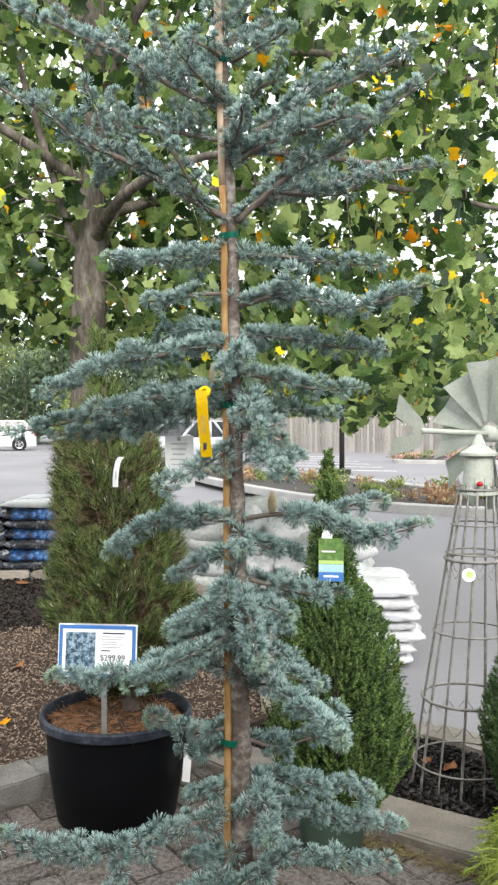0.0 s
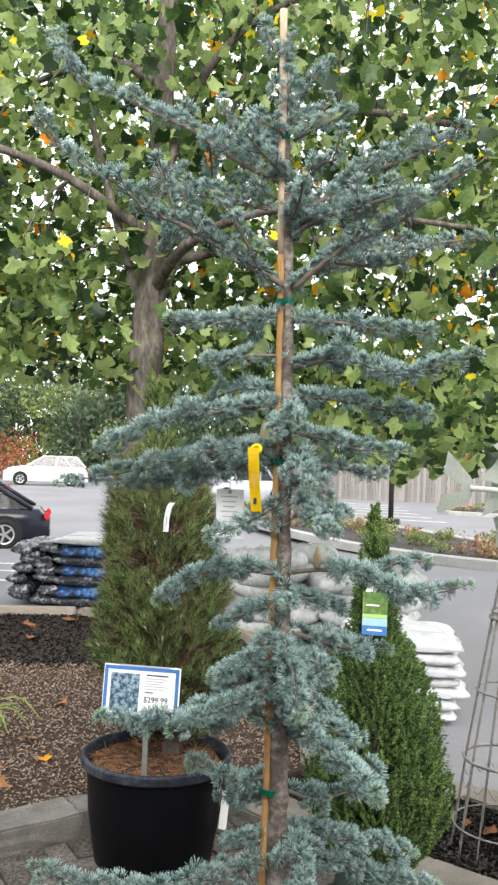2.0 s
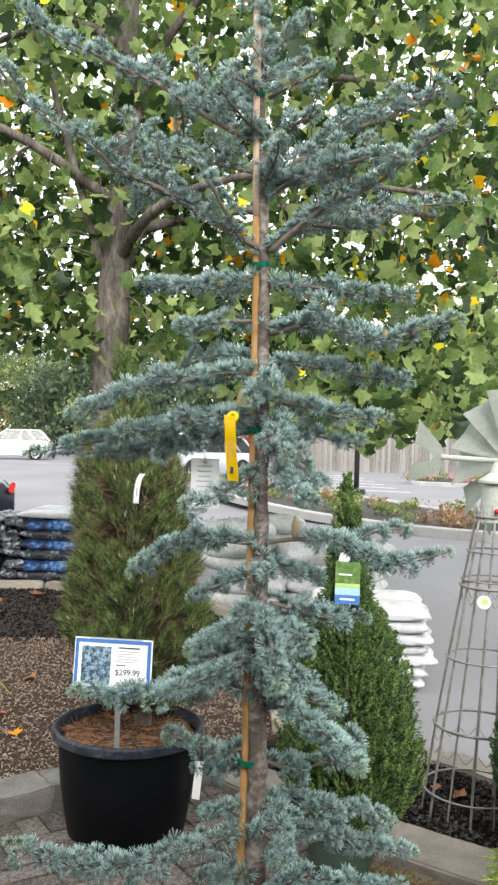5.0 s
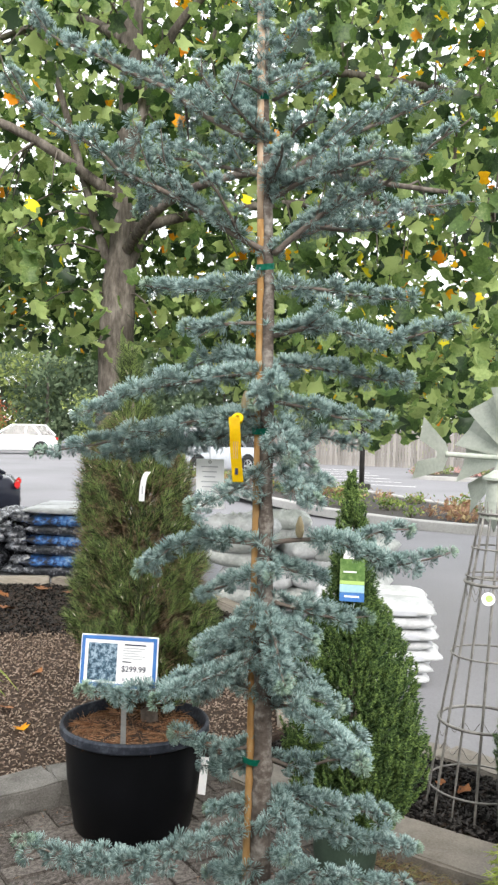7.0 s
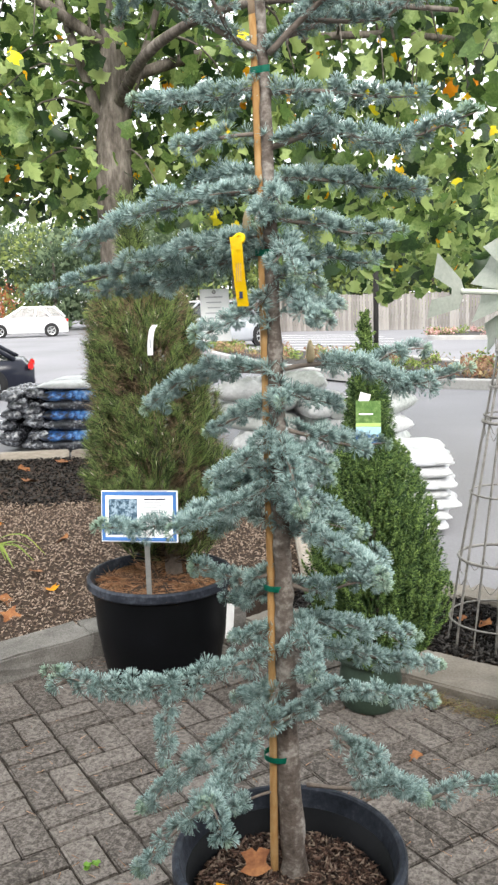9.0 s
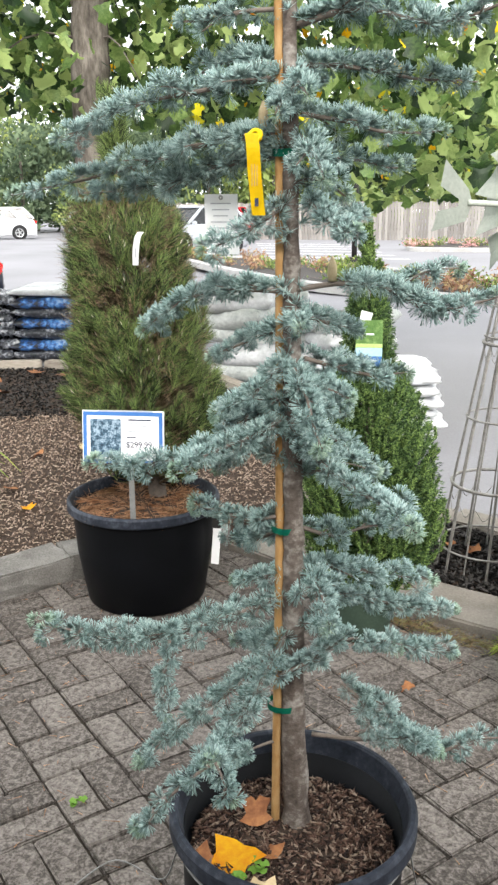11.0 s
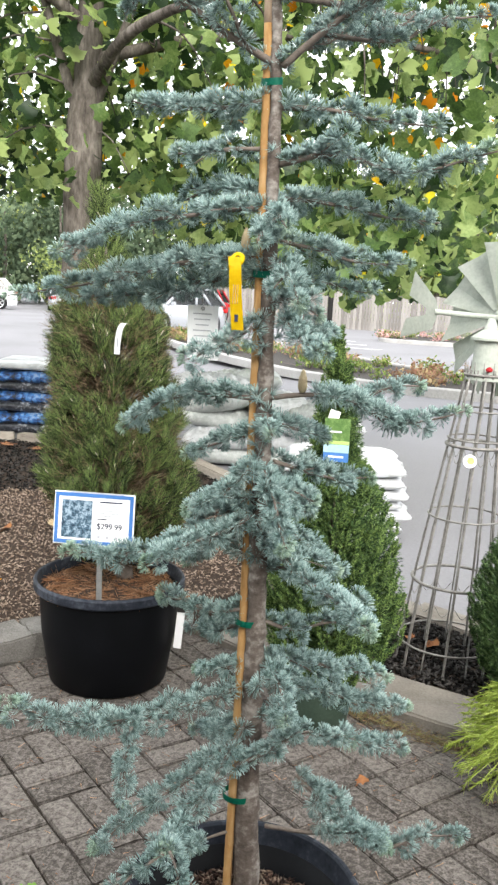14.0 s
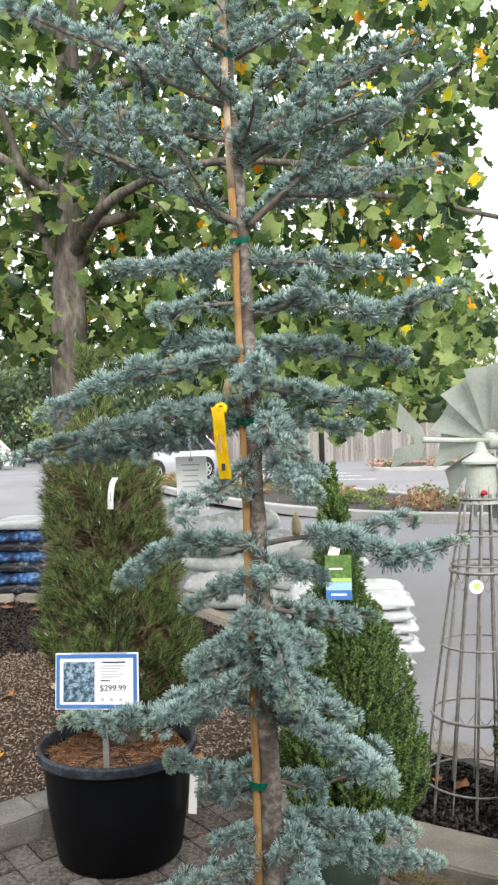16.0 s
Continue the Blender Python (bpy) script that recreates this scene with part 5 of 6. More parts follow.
def build_far_tree(at, h, w, seed, material, label, trunk=True):
    r = rng(seed)
    tree = tagged(empty("background_tree", at), label, "tree", "trees behind the car park")
    tr = np.array([[0, 0, 0], [0.1, 0, h * 0.4], [0.0, 0.1, h * 0.8]])
    tube("trunk", smooth_line(tr, 8), np.linspace(0.02 * h, 0.006 * h, 8), "tree_bark", tree, 7)
    n = 2000
    k = 34
    cc = np.stack([r.normal(0, w * 0.3, k), r.normal(0, w * 0.3, k), r.uniform(0.12, 0.93, k) * h], 1)
    cr = w * r.uniform(0.16, 0.3, k)
    q = r.integers(0, k, n)
    P = cc[q] + unit(r.normal(0, 1, (n, 3))) * (cr[q] * r.uniform(0.4, 1.0, n) ** 0.5)[:, None]
    P[:, 2] = np.maximum(P[:, 2], 0.2)
    s = r.uniform(0.14, 0.3, n)[:, None] * (h / 9)
    a, b = unit(r.normal(0, 1, (n, 3))), unit(r.normal(0, 1, (n, 3)))
    V = np.stack([P - a * s, P + b * s * 0.6, P + a * s, P - b * s * 0.6], 1)
    F = np.array([[0, 1, 2], [0, 2, 3]])[None] + np.arange(n)[:, None, None] * 4
    link_mesh("crown", tri_mesh("crown", V.reshape(-1, 3), F.reshape(-1, 3)), material, tree)
    return tree


# ---- car park furniture ----
def strip(name, line, width, z0, z1, material, parent):
    """A kerb stone run along a line."""
    ln = smooth_line(line, 30)
    T = unit(np.gradient(ln, axis=0))
    S = np.stack([-T[:, 1], T[:, 0]], 1) * width / 2
    bm = bmesh.new()
    rows = []
    for p, s in zip(ln, S):
        rows.append([bm.verts.new((p[0] + s[0] * a, p[1] + s[1] * a, z)) for a, z in ((-1, z0), (-1, z1 - 0.02), (-0.8, z1), (0.8, z1), (1, z1 - 0.02), (1, z0))])
    for a, b in zip(rows, rows[1:]):
        for k in range(5):
            bm.faces.new((a[k], a[k + 1], b[k + 1], b[k]))
    bm.faces.new(rows[0])
    bm.faces.new(rows[-1])
    bmesh.ops.recalc_face_normals(bm, faces=bm.faces)
    return part(name, bm, material, parent)


def low_plant(at, size, material, seed, label, cat="flower"):
    r = rng(seed)
    pl = tagged(empty("bedding_plant", at), label, "plant", "bedding plants in the traffic islands")
    n = 90
    P = r.normal(0, 1, (n, 3)) * [size * 0.38, size * 0.38, size * 0.22] + [0, 0, size * 0.42]
    P[:, 2] = np.maximum(P[:, 2], 0.04)
    s = r.uniform(0.04, 0.08, n)[:, None] * (size / 0.5)
    a, b = unit(r.normal(0, 1, (n, 3))), unit(r.normal(0, 1, (n, 3)))
    V = np.stack([P - a * s, P + b * s * 0.6, P + a * s, P - b * s * 0.6], 1)
    F = np.array([[0, 1, 2], [0, 2, 3]])[None] + np.arange(n)[:, None, None] * 4
    link_mesh("leaves", tri_mesh("leaves", V.reshape(-1, 3), F.reshape(-1, 3)), material, pl)
    lines = [np.array([[0, 0, -0.02], P[k]]) for k in range(0, n, 10)]
    many_tubes("stemwork", lines, [np.array([0.008, 0.004])] * len(lines), "twig", pl, 4)["kind"] = "stuff"


def build_island(name, front, back, seed, label, plants, mats):
    isl = tagged(empty(name), label, "kerb", kind="structure")
    strip("kerb_stone", front, 0.2, -0.04, 0.13, "kerb", isl)
    strip("kerb_stone", back, 0.2, -0.04, 0.13, "kerb", isl)
    f, b = smooth_line(front, 24), smooth_line(back, 24)
    bm = bmesh.new()
    vf = [bm.verts.new((p[0], p[1], 0.09)) for p in f]
    vb = [bm.verts.new((p[0], p[1], 0.09)) for p in b]
    for k in range(23):
        bm.faces.new((vf[k], vf[k + 1], vb[k + 1], vb[k]))
    bmesh.ops.recalc_face_normals(bm, faces=bm.faces)
    part("planting_soil", bm, "dark_mulch", isl)
    r = rng(seed)
    for k in range(plants):
        i = r.uniform(0, 23)
        u = r.uniform(0.12, 0.85)
        j = min(int(i), 22)
        p = (f[j] + (f[j + 1] - f[j]) * (i - j)) * (1 - u) + (b[j] + (b[j + 1] - b[j]) * (i - j)) * u
        m = mats[r.integers(len(mats))]
        low_plant((p[0], p[1], 0.09), r.uniform(0.2, 0.42), m, seed * 100 + k, {"flower_orange": "low shrub with rusty orange flowers", "plant_green": "low yellow-green bedding plant", "flower_pink": "low plant with dull pink flowers"}[m])


def build_lot():
    build_island("traffic_island", [(-6.6, 25.0), (-5.9, 22.9), (-3.95, 19.1), (-2.34, 16.4), (-1.0, 14.6), (1.2, 13.0), (5.5, 12.3)],
                 [(-6.6, 25.1), (-5.6, 25.0), (-3.4, 23.4), (-1.0, 21.0), (1.2, 17.4), (3.0, 15.9), (6.5, 15.0)], 7,
                 "pale concrete kerb round a planted traffic island", 90, ["flower_orange", "plant_green", "plant_green", "flower_orange"])
    build_island("far_island", [(0.3, 32.6), (0.6, 31.9), (2.0, 31.5), (3.8, 31.4), (9.0, 31.6)], [(0.3, 32.7), (0.9, 36.5), (2.5, 37.5), (4.5, 37.6), (9.0, 37.4)], 9,
                 "pale kerb round a far planted island", 46, ["flower_pink", "plant_green"])
    lamp = tagged(empty("street_lamp", (-1.18, 22.4, 0.08)), "dark metal lamp post on a square base plate", "lamp post")
    part("base_plate", box_bm((0.5, 0.5, 0.16), (0, 0, 0.08), 0.02), "post_dark", lamp)
    tube("pole", np.array([[0, 0, 0.1], [0, 0, 3.0], [0, 0, 6.0]]), 0.075, "post_dark", lamp, 10)
    part("lamp_head", box_bm((0.55, 0.3, 0.12), (0, -0.2, 6.05), 0.03), "post_dark", lamp)
    # boundary fence
    fence = tagged(empty("wooden_fence", (0, 0, 0)), "weathered grey vertical-board fence behind the car park", "fence")
    r = rng(15)
    me = {}
    for q in range(4):
        bm = box_bm((0.14, 0.025, 1.0), (0, 0, 0.5), 0.004)
        for v in bm.verts:
            if v.co.z > 0.9 and abs(v.co.x) > 0.06:
                v.co.z -= 0.03
        me[q] = bpy.data.meshes.new("board")
        bm.to_mesh(me[q])
        bm.free()
        me[q].materials.append(M["fence_wood"])
    x = -13.0
    k = 0
    while x < 14:
        y = 45.0 - 0.18 * (x + 2)
        ob = new("board", me[k % 4])
        ob.parent = fence
        ob.matrix_basis = pose(x, y, -0.05, 0, 0, r.normal(-10, 2)) @ Matrix.Diagonal((1, 1, 2.0 + r.normal(0, 0.03), 1))
        x += 0.158
        k += 1
    for z in (0.4, 1.6):
        part("rail", box_bm((27.5, 0.05, 0.09), (0, 0, 0), 0.005), "fence_wood", fence).matrix_basis = pose(0.5, 45.06 - 0.18 * 2.5, z, 0, 0, math.degrees(math.atan(-0.18)))
    for k in range(12):
        xx = -13 + k * 2.45
        part("post", box_bm((0.1, 0.1, 2.05), (xx, 45.1 - 0.18 * (xx + 2), 0.98), 0.008), "fence_wood", fence)
    # bay markings
    for k in range(6):
        bm = box_bm((0.12, 4.8, 0.006), (0, 0, 0))
        ob = tagged(part("bay_line", bm, "line_paint"), "worn white painted parking bay line", "marking", kind="structure")
        ob.matrix_basis = pose(-4.5 + 0.5 * k, 39.0 - 2.4 * k, -0.026, 0, 0, 76)
    for k in range(3):
        bm = box_bm((5.2, 0.1, 0.006), (0, 0, 0))
        ob = tagged(part("bay_line", bm, "line_paint"), "worn white painted parking bay line", "marking", kind="structure")
        ob.matrix_basis = pose(-7.0 + 0.3 * k, 10.6 - 1.1 * k, gz(-7.0, 10.6 - 1.1 * k) + 0.006, 0, math.degrees(math.atan2(gz(-8.5, 10.6 - 1.1 * k) - gz(-5.5, 10.6 - 1.1 * k), 3.0)), 4)
    for x, y, h in ((4.6, 34, 6.2), (5.6, 36, 6.0)):
        pole = tagged(empty("metal_pole", (x, y, -0.03)), "slim pale metal pole in the car park", "pole")
        tube("shaft", np.array([[0, 0, 0], [0, 0, h]]), 0.06, "pole_grey", pole, 8)


def build_cars():
    build_car("white_suv", (-23.4, 46.0, -0.03), 207, "car_white", "white sport utility vehicle parked by the trees", 4.95, 1.93, 1.78, "suv")
    build_car("dark_sedan", (-10.95, 15.9, gz(-10.95, 15.9)), 205, "car_dark", "dark blue sedan parked with its tail to the lot", 4.8, 1.82, 1.46, "sedan")
    build_car("white_sedan", (-15.0, 21.4, gz(-15.0, 21.4)), 205, "car_white", "white car parked beyond the dark sedan", 4.7, 1.82, 1.46, "sedan")
    build_car("silver_suv", (-7.35, 28.9, -0.03), 242, "car_silver", "silver crossover parked beside the planted island", 4.6, 1.86, 1.66, "suv")
    build_car("white_pickup", (-12.0, 43.2, -0.03), 262, "car_white", "white vehicle parked near the fence", 5.2, 1.95, 1.8, "suv")
    build_car("red_suv", (-9.2, 42.6, -0.03), 258, "car_red", "dark red vehicle parked near the fence", 4.6, 1.86, 1.7, "suv")
    build_car("grey_sedan", (-19.6, 50.5, -0.03), 112, "car_silver", "silver car parked far across the lot", 4.6, 1.8, 1.5, "sedan")
    build_car("red_car", (8.6, 31.0, -0.03), 15, "car_red", "red car beyond the far island", 4.6, 1.8, 1.5, "sedan")


def build_strap_plant(at, seed):
    r = rng(seed)
    pl = tagged(empty("daylily", at), "clump of arching green and yellowing strap leaves", "plant")
    for k in range(16):
        a = 2.4 * k + r.uniform(-0.3, 0.3)
        d = np.array([math.cos(a), math.sin(a), 0])
        ll, h = r.uniform(0.26, 0.42), r.uniform(0.12, 0.3)
        ln = smooth_line([d * 0.02, d * ll * 0.35 + [0, 0, h * 0.8], d * ll * 0.75 + [0, 0, h], d * ll * 1.05 + [0, 0, h * 0.6]], 12)
        side = np.array([-d[1], d[0], 0])
        wd = 0.011 * np.array([0.6, 0.9, 1, 1, 1, 1, 0.95, 0.9, 0.8, 0.6, 0.4, 0.1])[:, None]
        V = np.stack([ln - side * wd + [0, 0, 0.004], ln, ln + side * wd + [0, 0, 0.004]], 1).reshape(-1, 3)
        F = []
        for i in range(11):
            for c in range(2):
                q = i * 3 + c
                F += [(q, q + 1, q + 4), (q, q + 4, q + 3)]
        link_mesh("leaf", tri_mesh("leaf", V, F), "strap_leaf", pl)


def build_woods():
    r = rng(99)
    k = 0
    build_far_tree((-29.2, 50.0, -0.05), 3.2, 3.4, 990, "leaf_rust", "rust-red shrub at the edge of the car park")
    build_far_tree((-20.5, 53.0, -0.05), 4.6, 3.2, 991, "wood_far", "yellow-green young tree at the edge of the car park")
    for x in np.arange(-52, 34, 2.9):
        for row in range(2):
            y = 60 + 7 * row + r.uniform(-2, 2) - 0.12 * (x + 10)
            h = r.uniform(7.5, 11.5) if x < 2 else r.uniform(8, 13)
            if x > 7:
                h *= 0.5
            mat_name = "wood_far_dark" if r.uniform() < (0.85 if x < -14 else 0.5) else "wood_far"
            build_far_tree((x + r.uniform(-1, 1), y, -0.05), h, r.uniform(4.5, 6.5), 1000 + k, mat_name,
                           "dense dark green tree behind the car park" if mat_name == "wood_far_dark" else "leafy yellow-green tree behind the car park")
            k += 1


# ---- signs and tags ----
def text_mesh(body, size, material, parent, name="lettering"):
    cu = bpy.data.curves.new(name, 'FONT')
    cu.body, cu.size, cu.extrude = body, size, 0.0003
    tmp = bpy.data.objects.new("tmp", cu)
    scene.collection.objects.link(tmp)
    bpy.context.view_layer.update()
    me = bpy.data.meshes.new_from_object(tmp.evaluated_get(bpy.context.evaluated_depsgraph_get()))
    bpy.data.objects.remove(tmp)
    me.name = name
    me.materials.clear()
    return link_mesh(name, me, material, parent)


def build_sign():
    sg = tagged(empty("price_sign", (-0.735, 1.298, 0.33)), "white and blue price sign on a metal stake", "sign")
    bm = box_bm((0.02, 0.004, 0.44), (0.006, 0.006, 0.17), 0.001)
    part("stake", bm, "galvanised", sg, "grey metal stake")
    board = part("board", box_bm((0.296, 0.006, 0.186), (0, 0, 0), 0.0015), "card_white", sg)
    board.matrix_basis = pose(-0.012, -0.012, 0.362, -9, -1.6, -3)
    f = -0.0042
    for w, h, x, z in ((0.288, 0.013, 0, 0.0825), (0.288, 0.013, 0, -0.0825), (0.013, 0.152, -0.1375, 0), (0.013, 0.152, 0.1375, 0)):
        part("blue_frame", box_bm((w, 0.0012, h), (x, f, z)), "card_blue", board)
    part("clip_bar", box_bm((0.2, 0.004, 0.006), (0.01, -0.002, 0.091)), "print_grey", board, "grey holder bar along the top")
    part("photo", box_bm((0.112, 0.0012, 0.132), (-0.062, f, -0.002)), "print_photo", board, "blue-grey picture of foliage")
    t = text_mesh("$299.99", 0.029, "print_black", board, "price")
    t.matrix_basis = pose(0.012, f - 0.0004, -0.032, 90, 0, 0)
    part("title_bar", box_bm((0.082, 0.001, 0.0045), (0.062, f, 0.062)), "print_black", board)
    part("title_bar", box_bm((0.034, 0.001, 0.0035), (0.032, f, 0.002)), "print_black", board)
    for k in range(5):
        part("text_bar", box_bm((0.085 - 0.012 * (k % 3), 0.001, 0.0028), (0.058 - 0.006 * (k % 3), f, 0.05 - 0.009 * k)), "print_grey", board)
    for k in range(3):
        part("text_bar", box_bm((0.01, 0.001, 0.01), (0.022 + 0.032 * k, f, -0.06)), "print_grey", board)


def ribbon(name, pts, width, material, parent=None, label="", across=(1, 0, 0)):
    ln = smooth_line(pts, 16)
    ac = np.array(across) * width / 2
    bm = bmesh.new()
    rows = [(bm.verts.new(Vector(p - ac)), bm.verts.new(Vector(p + ac))) for p in ln]
    for a, b in zip(rows, rows[1:]):
        bm.faces.new((a[0], a[1], b[1], b[0]))
    bmesh.ops.solidify(bm, geom=bm.faces[:], thickness=0.0005)
    return part(name, bm, material, parent, label)


def build_tags():
    t = tagged(empty("yellow_tag", (-0.058, -0.05, 1.541)), "bright yellow plastic plant tag looped round a branch", "tag")
    ribbon("strip", [(-0.004, 0, 0.012), (0.0, -0.008, -0.01), (0.002, -0.006, -0.05), (0.008, -0.004, -0.11)], 0.021, "tag_yellow", t)
    tube("knot", smooth_line([(-0.008, 0.002, 0.0), (-0.009, 0.008, 0.01), (0.0, 0.012, 0.017), (0.009, 0.008, 0.012), (0.007, 0, 0.002)], 12), np.linspace(0.003, 0.0045, 12), "tag_yellow", t, 7)
    for k in range(3):
        part("text_bar", box_bm((0.0008, 0.0008, 0.032), (-0.002 + 0.004 * k, -0.0072, -0.05)), "leaf_brown", t)
    part("barcode", box_bm((0.006, 0.0008, 0.012), (0.005, -0.0062, -0.09)), "print_black", t)
    c = tagged(empty("care_card", (-0.147, 0.12, 1.467)), "white laminated care card hung on a wire", "card")
    ribbon("card", [(0, 0, 0), (0.001, -0.002, -0.03), (0.002, -0.002, -0.07), (0.003, 0.002, -0.104)], 0.06, "card_white", c)
    part("eyelet", lathe_bm([(0.0015, -0.001), (0.004, -0.001), (0.004, 0.001), (0.0015, 0.001), (0.0015, -0.001)], 10), "wire", c).matrix_basis = pose(0, -0.001, -0.006, 90)
    tube("wire", np.array([[0, 0, -0.004], [-0.002, 0, 0.03], [-0.004, 0, 0.075]]), 0.0008, "wire", c, 5)
    for k in range(7):
        part("text_bar", box_bm((0.036 - 0.005 * (k % 3), 0.0006, 0.0022), (0.0, -0.0036, -0.016 - 0.0105 * k)), "print_grey", c)
    p = tagged(empty("paper_loop_tag", (-0.69, 1.33, 1.345)), "narrow white paper loop tag on the pine", "tag")
    ribbon("strip", [(0.016, 0.012, 0.03), (0.008, 0, 0.012), (0.002, -0.006, -0.03), (0.0, -0.006, -0.076)], 0.021, "card_white", p)
    part("text_bar", box_bm((0.004, 0.0006, 0.03), (0.002, -0.0075, -0.035)), "print_grey", p)
    s = tagged(empty("plant_label", (0.078, 1.275, 1.15)), "green, white and blue picture label in the small spruce", "label")
    part("card", box_bm((0.084, 0.0012, 0.145), (0, 0, -0.113), 0.0005), "label_dark", s)
    part("lime_band", box_bm((0.083, 0.0006, 0.012), (0, -0.0012, -0.121)), "label_lime", s)
    part("sky_band", box_bm((0.083, 0.0006, 0.026), (0, -0.0012, -0.141)), "card_sky", s)
    part("blue_band", box_bm((0.083, 0.0006, 0.03), (0, -0.0012, -0.17)), "card_blue", s)
    part("text_bar", box_bm((0.05, 0.0006, 0.006), (0, -0.0018, -0.168)), "card_white", s)
    part("text_bar", box_bm((0.045, 0.0006, 0.005), (-0.008, -0.0012, -0.085)), "card_white", s)
    part("hanger", box_bm((0.035, 0.001, 0.03), (-0.012, 0, -0.03), 0.0004, None, Matrix.Rotation(0.25, 4, 'Y')), "card_white", s)
    w = tagged(empty("stick_tag", (-0.475, 1.5, 0.25)), "white plastic tag on a dark clip beside the pot", "tag")
    part("strip", box_bm((0.03, 0.004, 0.15), (0, 0, -0.02), 0.001, None, Matrix.Rotation(0.08, 4, 'Y')), "card_white", w)
    part("clip", box_bm((0.035, 0.012, 0.05), (0.006, 0, 0.075), 0.003), "post_dark", w)


def build_litter():
    r = rng(61)
    spots = [(-0.085, -0.15, 0.304, "leaf_yellow", 0.105), (-0.135, -0.165, 0.3, "leaf_brown", 0.07), (-0.02, -0.215, 0.3, "leaf_tan", 0.06), (-0.06, -0.03, 0.3, "leaf_brown", 0.06), (-0.025, -0.115, 0.298, "leaf_brown", 0.055),
             (-1.55, 2.2, 0.066, "leaf_yellow", 0.07), (-1.9, 3.1, 0.066, "leaf_brown", 0.09), (-2.45, 3.3, 0.066, "leaf_yellow", 0.1), (-1.75, 1.75, 0.066, "leaf_brown", 0.1),
             (-1.6, 1.85, 0.066, "leaf_brown", 0.09), (0.24, 1.0, 0.004, "leaf_brown", 0.045), (-2.0, 5.5, 0.07, "leaf_brown", 0.12), (-2.5, 5.6, 0.07, "leaf_brown", 0.12),
             (0.52, 2.05, 0.05, "leaf_brown", 0.06), (0.42, 2.1, 0.05, "leaf_brown", 0.04), (-1.2, 2.75, 0.066, "leaf_brown", 0.09), (-2.3, 2.75, 0.066, "leaf_tan", 0.1), (-1.62, 3.2, 0.066, "leaf_tan", 0.1), (-1.3, 2.2, 0.066, "leaf_tan", 0.09), (-1.72, 2.05, 0.066, "leaf_brown", 0.12), (-2.9, 4.7, 0.07, "leaf_brown", 0.12), (-3.2, 5.2, 0.07, "leaf_brown", 0.12), (-3.0, 5.6, 0.07, "leaf_brown", 0.14), (-2.7, 5.5, 0.07, "leaf_brown", 0.12), (-1.75, 2.45, 0.066, "leaf_brown", 0.08), (-0.62, 2.25, 0.066, "leaf_brown", 0.06)]
    for x, y, z, m, s in spots:
        V, F = lobed_leaf(r, s)
        lf = tagged(link_mesh("fallen_leaf", tri_mesh("fallen_leaf", V - [0, s * 0.4, 0], F), m), "fallen yellow leaf on the mulch" if m == "leaf_yellow" else "dry brown fallen leaf", "leaf", "fallen leaves")
        lf.matrix_basis = pose(x, y, z + 0.006, r.uniform(-8, 8), r.uniform(-8, 8), r.uniform(0, 360))
    # dry grass and moss along the slab edge
    n = 700
    t = r.uniform(0, 1, n)
    P = np.stack([0.12 + 0.5 * t, 1.5 - 0.25 * t + r.normal(0, 0.025, n), np.full(n, 0.002)], 1)
    a = r.uniform(0, 2 * math.pi, n)
    D = np.stack([np.cos(a), np.sin(a), r.uniform(0.05, 0.5, n)], 1)
    tagged(link_mesh("edge_grass", needle_mesh("edge_grass", P, D, r.uniform(0.02, 0.06, n), 0.0012), "dry_grass"), "dry brown grass and moss along the slab edge", "grass", kind="stuff")
    for x, y, z, q in ((-0.06, -0.2, 0.3, 8), (-0.58, 0.3, 0.0, 9), (-0.03, -0.17, 0.3, 6)):
        wd = tagged(empty("weed_seedling", (x, y, z)), "small green weed seedling", "weed")
        for k in range(q):
            V, F = lobed_leaf(r, 0.018)
            link_mesh("leaflet", tri_mesh("leaflet", V, F), "weed", wd).matrix_basis = pose(r.normal(0, 0.006), r.normal(0, 0.006), 0.012, 25, 0, 360 * k / q)
    n = 420
    P = np.stack([r.uniform(-1.2, 0.75, n), r.uniform(0.0, 1.75, n), np.full(n, 0.004)], 1)
    P = P[[inside((q[0], q[1]), TERRACE) for q in P]]
    a = r.uniform(0, 2 * math.pi, len(P))
    D = np.stack([np.cos(a), np.sin(a), r.uniform(0, 0.06, len(P))], 1)
    tagged(link_mesh("needle_litter", needle_mesh("needle_litter", P, D, r.uniform(0.012, 0.05, len(P)), 0.0011), "pine_straw"), "dry needles and twigs scattered over the pavers", "litter", kind="stuff")
    # thin irrigation tube round the pot
    h = tagged(empty("irrigation_tube", (0, 0, 0)), "thin grey irrigation tube lying against the pot", "tube")
    a = np.linspace(0, 2 * math.pi, 60)
    tube("loop", np.stack([0.014 + 0.214 * np.cos(a), -0.068 + 0.214 * np.sin(a), 0.326 + 0.006 * np.sin(a)], 1), 0.0026, "hose", h, 6)
    tube("tail", smooth_line([(-0.19, -0.06, 0.32), (-0.24, 0.02, 0.15), (-0.3, 0.1, 0.006), (-0.42, 0.14, 0.005), (-0.5, 0.02, 0.005)], 24), 0.0018, "hose", h, 6)
    tube("tail", smooth_line([(0.23, -0.08, 0.315), (0.26, 0.05, 0.1), (0.3, 0.12, 0.006), (0.36, -0.1, 0.005)], 24), 0.0018, "hose", h, 6)
    for x in (-0.06, 0.11):
        tube("drop", smooth_line([(x, -0.272, 0.318), (x + 0.005, -0.278, 0.24), (x + 0.02, -0.262, 0.15)], 10), 0.0032, "hose", h, 6)


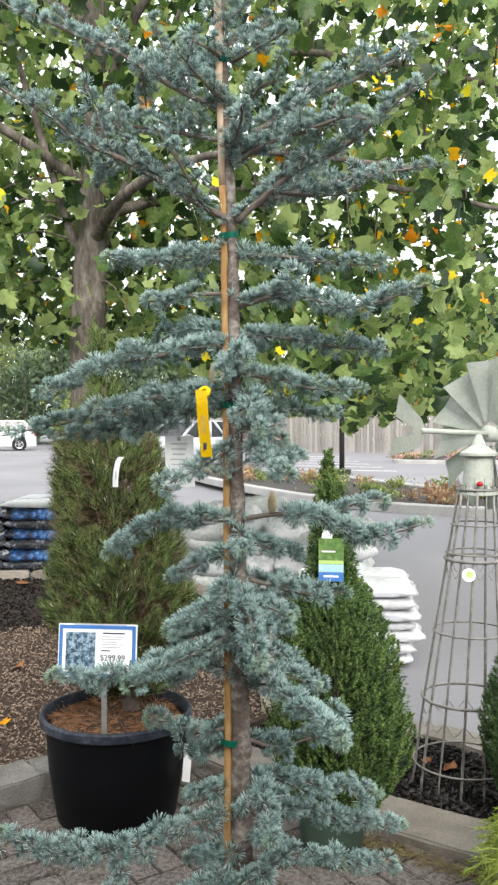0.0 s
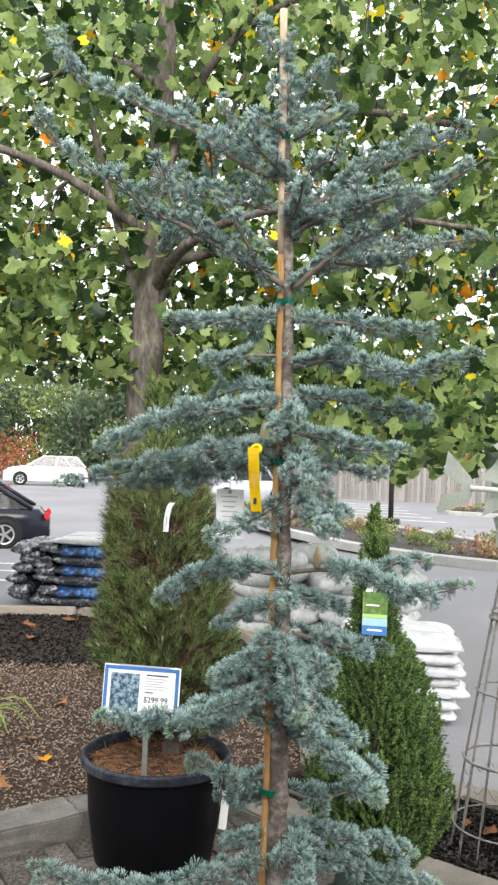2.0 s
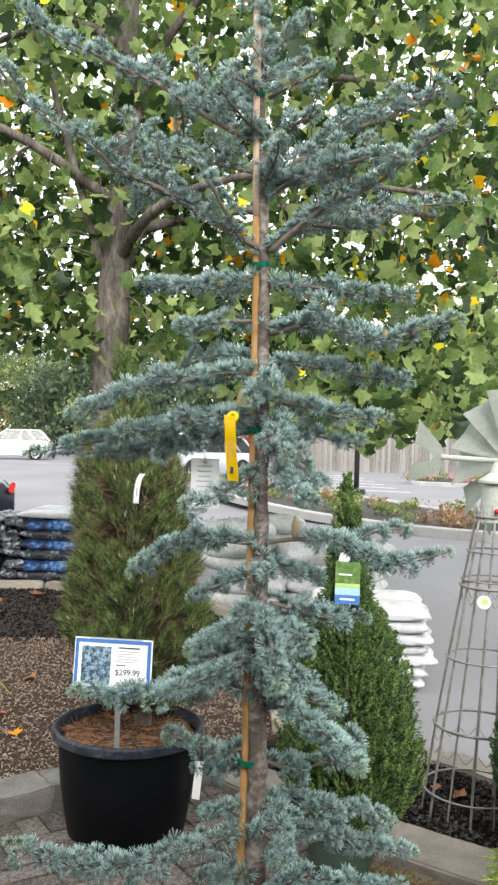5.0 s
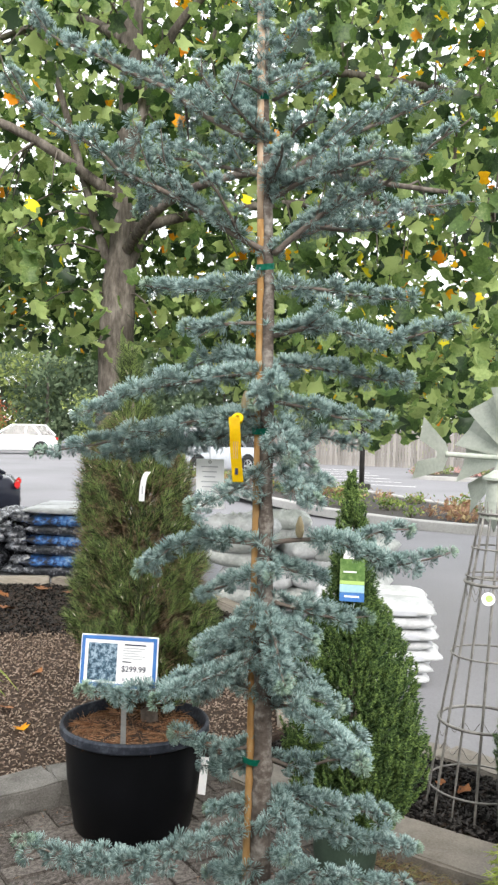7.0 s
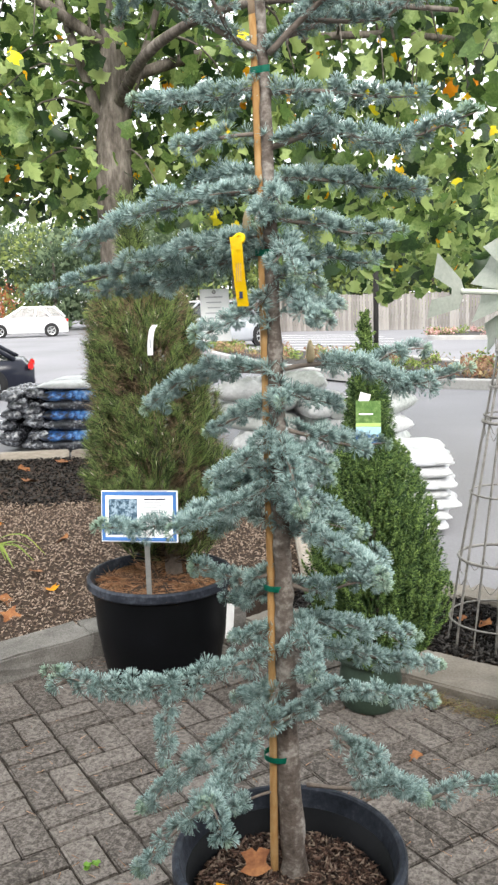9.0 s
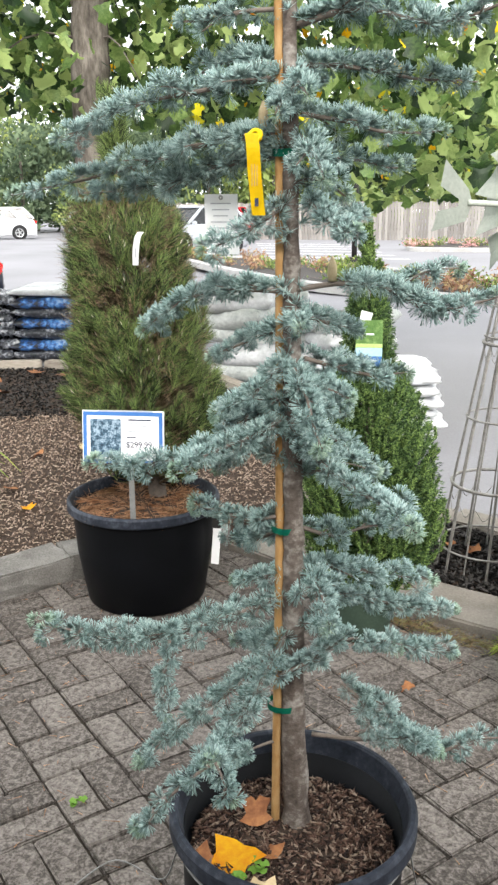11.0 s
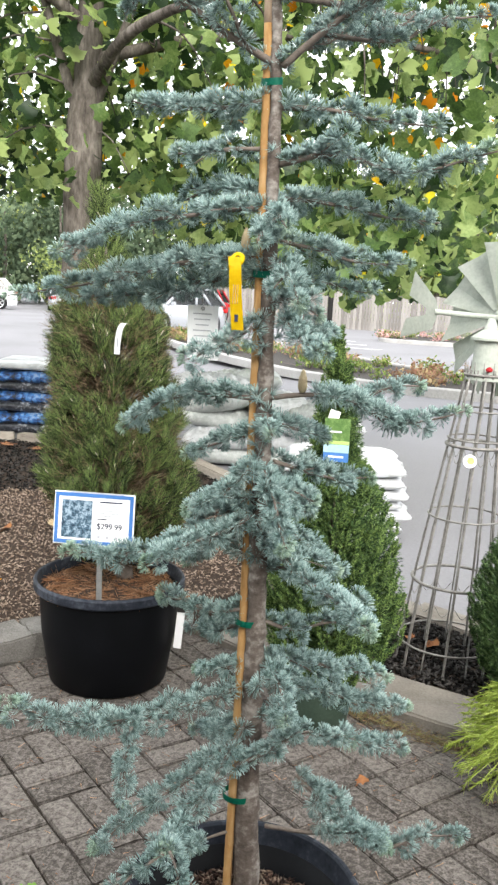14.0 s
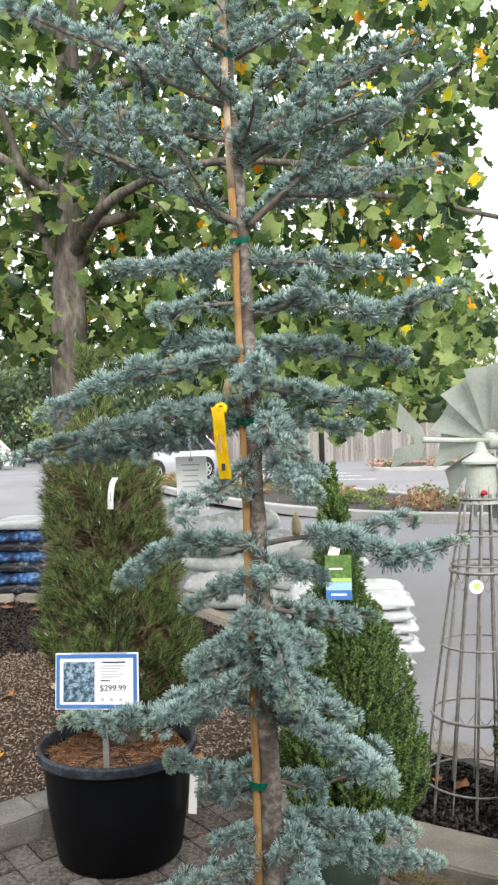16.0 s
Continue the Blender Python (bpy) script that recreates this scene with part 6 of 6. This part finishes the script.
# ---- pavers ----
def build_pavers():
    terr = tagged(empty("paver_floor"), "worn brown clay pavers in a basket-weave pattern", "paving", kind="structure")
    r = rng(21)
    meshes = []
    for k in range(5):
        bm = box_bm((0.189, 0.0905, 0.03), (0, 0, -0.015), 0.0042)
        for v in bm.verts:
            v.co += Vector(r.normal(0, 0.0011, 3))
        me = bpy.data.meshes.new("paver")
        bm.to_mesh(me)
        bm.free()
        me.materials.append(M["paver"])
        meshes.append(me)
    B = 0.196
    u = Vector((math.cos(radians(43.5)), math.sin(radians(43.5)), 0))
    v = Vector((-u.y, u.x, 0))
    o = Vector((0.409, 0.355, 0))
    cells = []
    for i in range(-22, 14):
        for j in range(-22, 16):
            for s in (-1, 1):
                c = o + u * (i + 0.5) * B + v * (j + 0.5) * B
                along_v = (i + j) % 2 == 1
                c = c + (u if along_v else v) * s * B / 4
                ok = any(inside((c.x + dx, c.y + dy), TERRACE) for dx in (-0.07, 0.07) for dy in (-0.07, 0.07))
                if ok:
                    cells.append((c, 43.5 + (90 if along_v else 0)))
    near = [c for c in cells if c[0].y > -0.35 and -1.35 < c[0].x < 0.95]
    near.sort(key=lambda c: math.hypot(c[0].x, c[0].y - 0.7))
    single = near[:300]
    mark = {id(c) for c in single}
    for c, a in single:
        ob = new("paver", meshes[r.integers(5)])
        ob.parent = terr
        ob.matrix_basis = pose(c.x + r.normal(0, 0.001), c.y + r.normal(0, 0.001), r.normal(0, 0.0015), r.normal(0, 0.5), r.normal(0, 0.5), a + r.normal(0, 0.5) + (180 if r.uniform() < 0.5 else 0))
    Vs, Fs, k = [], [], 0
    src = meshes[0]
    src.calc_loop_triangles()
    sv = np.array([tuple(q.co) for q in src.vertices])
    sf = np.array([tuple(t.vertices) for t in src.loop_triangles])
    for cell in cells:
        if id(cell) in mark:
            continue
        c, a = cell
        m = np.array(pose(c.x, c.y, r.normal(0, 0.0015), 0, 0, a))
        Vs.append(sv @ m[:3, :3].T + m[:3, 3])
        Fs.append(sf + k)
        k += len(sv)
    tagged(link_mesh("outer_pavers", tri_mesh("outer_pavers", np.vstack(Vs), np.vstack(Fs)), "paver", terr), kind="stuff")


# ---- build everything ----
build_ground()
build_beds()
build_edges()
build_shade_wall()
build_pot("cedar_pot", (0.014, -0.068, 0.0), 0.229, 0.178, 0.385, 0.29, "large black nursery pot holding the cedar", "bark_mulch", 0.027, 31)
build_cedar()
build_pot("pine_pot", (-0.762, 1.54, 0.0), 0.288, 0.225, 0.405, 0.365, "large black nursery pot holding the pine", "pine_straw", 0.06, 32)
build_shoots_tree("columnar_pine", (-0.735, 1.64, 0.36), [(0.14, 0.13), (0.22, 0.24), (0.32, 0.28), (0.5, 0.268), (0.65, 0.25), (0.8, 0.236), (1.0, 0.215), (1.12, 0.17), (1.2, 0.09), (1.3, 0.05), (1.5, 0.025)],
                  "columnar pine with dense dark green needles", 1000, 0.09, 84, 0.068, 0.62, "pine_needle", 51, 0.0011, "pine_dead", True, -0.085, (8, 44))
build_sign()
build_pot("spruce_pot", (0.075, 1.35, 0.0), 0.125, 0.1, 0.2, 0.18, "dark green nursery pot with pale print, holding a spruce", "bark_mulch", 0.03, 33, "pot_green", "pot_green", 0.02)
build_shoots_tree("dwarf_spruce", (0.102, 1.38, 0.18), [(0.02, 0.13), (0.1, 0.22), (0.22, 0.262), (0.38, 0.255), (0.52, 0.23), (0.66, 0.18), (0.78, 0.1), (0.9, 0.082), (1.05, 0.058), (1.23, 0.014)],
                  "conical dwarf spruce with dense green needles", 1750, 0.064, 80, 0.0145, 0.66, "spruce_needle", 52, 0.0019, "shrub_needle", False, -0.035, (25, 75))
build_obelisk()
build_shoots_tree("small_spruce", (0.8, 1.62, 0.06), [(0.1, 0.14), (0.25, 0.2), (0.42, 0.2), (0.6, 0.14), (0.76, 0.03)],
                  "rounded dark green spruce beside the obelisk", 1100, 0.05, 50, 0.0145, 0.6, "shrub_needle", 53, 0.0015, "shrub_needle", False, 0.0, (25, 75))
build_gold((0.8, 1.02, 0.0))
build_tags()
stack((-1.12, 6.3, -0.03), -14, 5, 2, (0.72, 0.5, 0.16), ["bag_grey", "bag_white", "bag_grey"], 71, "crumpled grey-white plastic bag of garden soil", "pale stacked bags", z0=0.0, jitter=0.1, yaw=24, tilt=6, crumple=2.2)
stack((-0.45, 6.1, -0.03), 62, 4, 2, (0.7, 0.48, 0.16), ["bag_white", "bag_grey"], 74, "crumpled white plastic bag of garden soil", "pale stacked bags", z0=0.0, jitter=0.1, yaw=24, tilt=6, crumple=2.2)
stack((0.02, 4.15, -0.03), 4, 7, 2, (0.78, 0.42, 0.075), ["bag_white"], 72, "white plastic bag of garden product with dark print", "white stacked bags", z0=0.0, stripe="print_grey", jitter=0.03)
stack((-3.22, 7.15, -0.03), 6, 6, 2, (1.1, 0.5, 0.112), ["bag_black_glints", "bag_bluewrap"], 73, "shiny black plastic bag with blue print", "dark stacked bags", z0=0.0, jitter=0.02)
stack((-3.22, 7.15, -0.03), 6, 1, 2, (1.15, 0.5, 0.06), ["bag_white"], 76, "pale plastic bag on top of the dark pile", "dark stacked bags", z0=0.655)
stack((-3.98, 7.0, -0.03), 96, 6, 2, (0.8, 0.24, 0.112), ["bag_black_glints"], 75, "black plastic bag laid with its end outward", "dark stacked bags", z0=0.0, jitter=0.03, yaw=7, tilt=4, crumple=1.6)
build_tulip_tree()
build_lot()
build_cars()
build_woods()
build_strap_plant((-2.06, 2.3, 0.05), 7)
build_litter()
build_pavers()
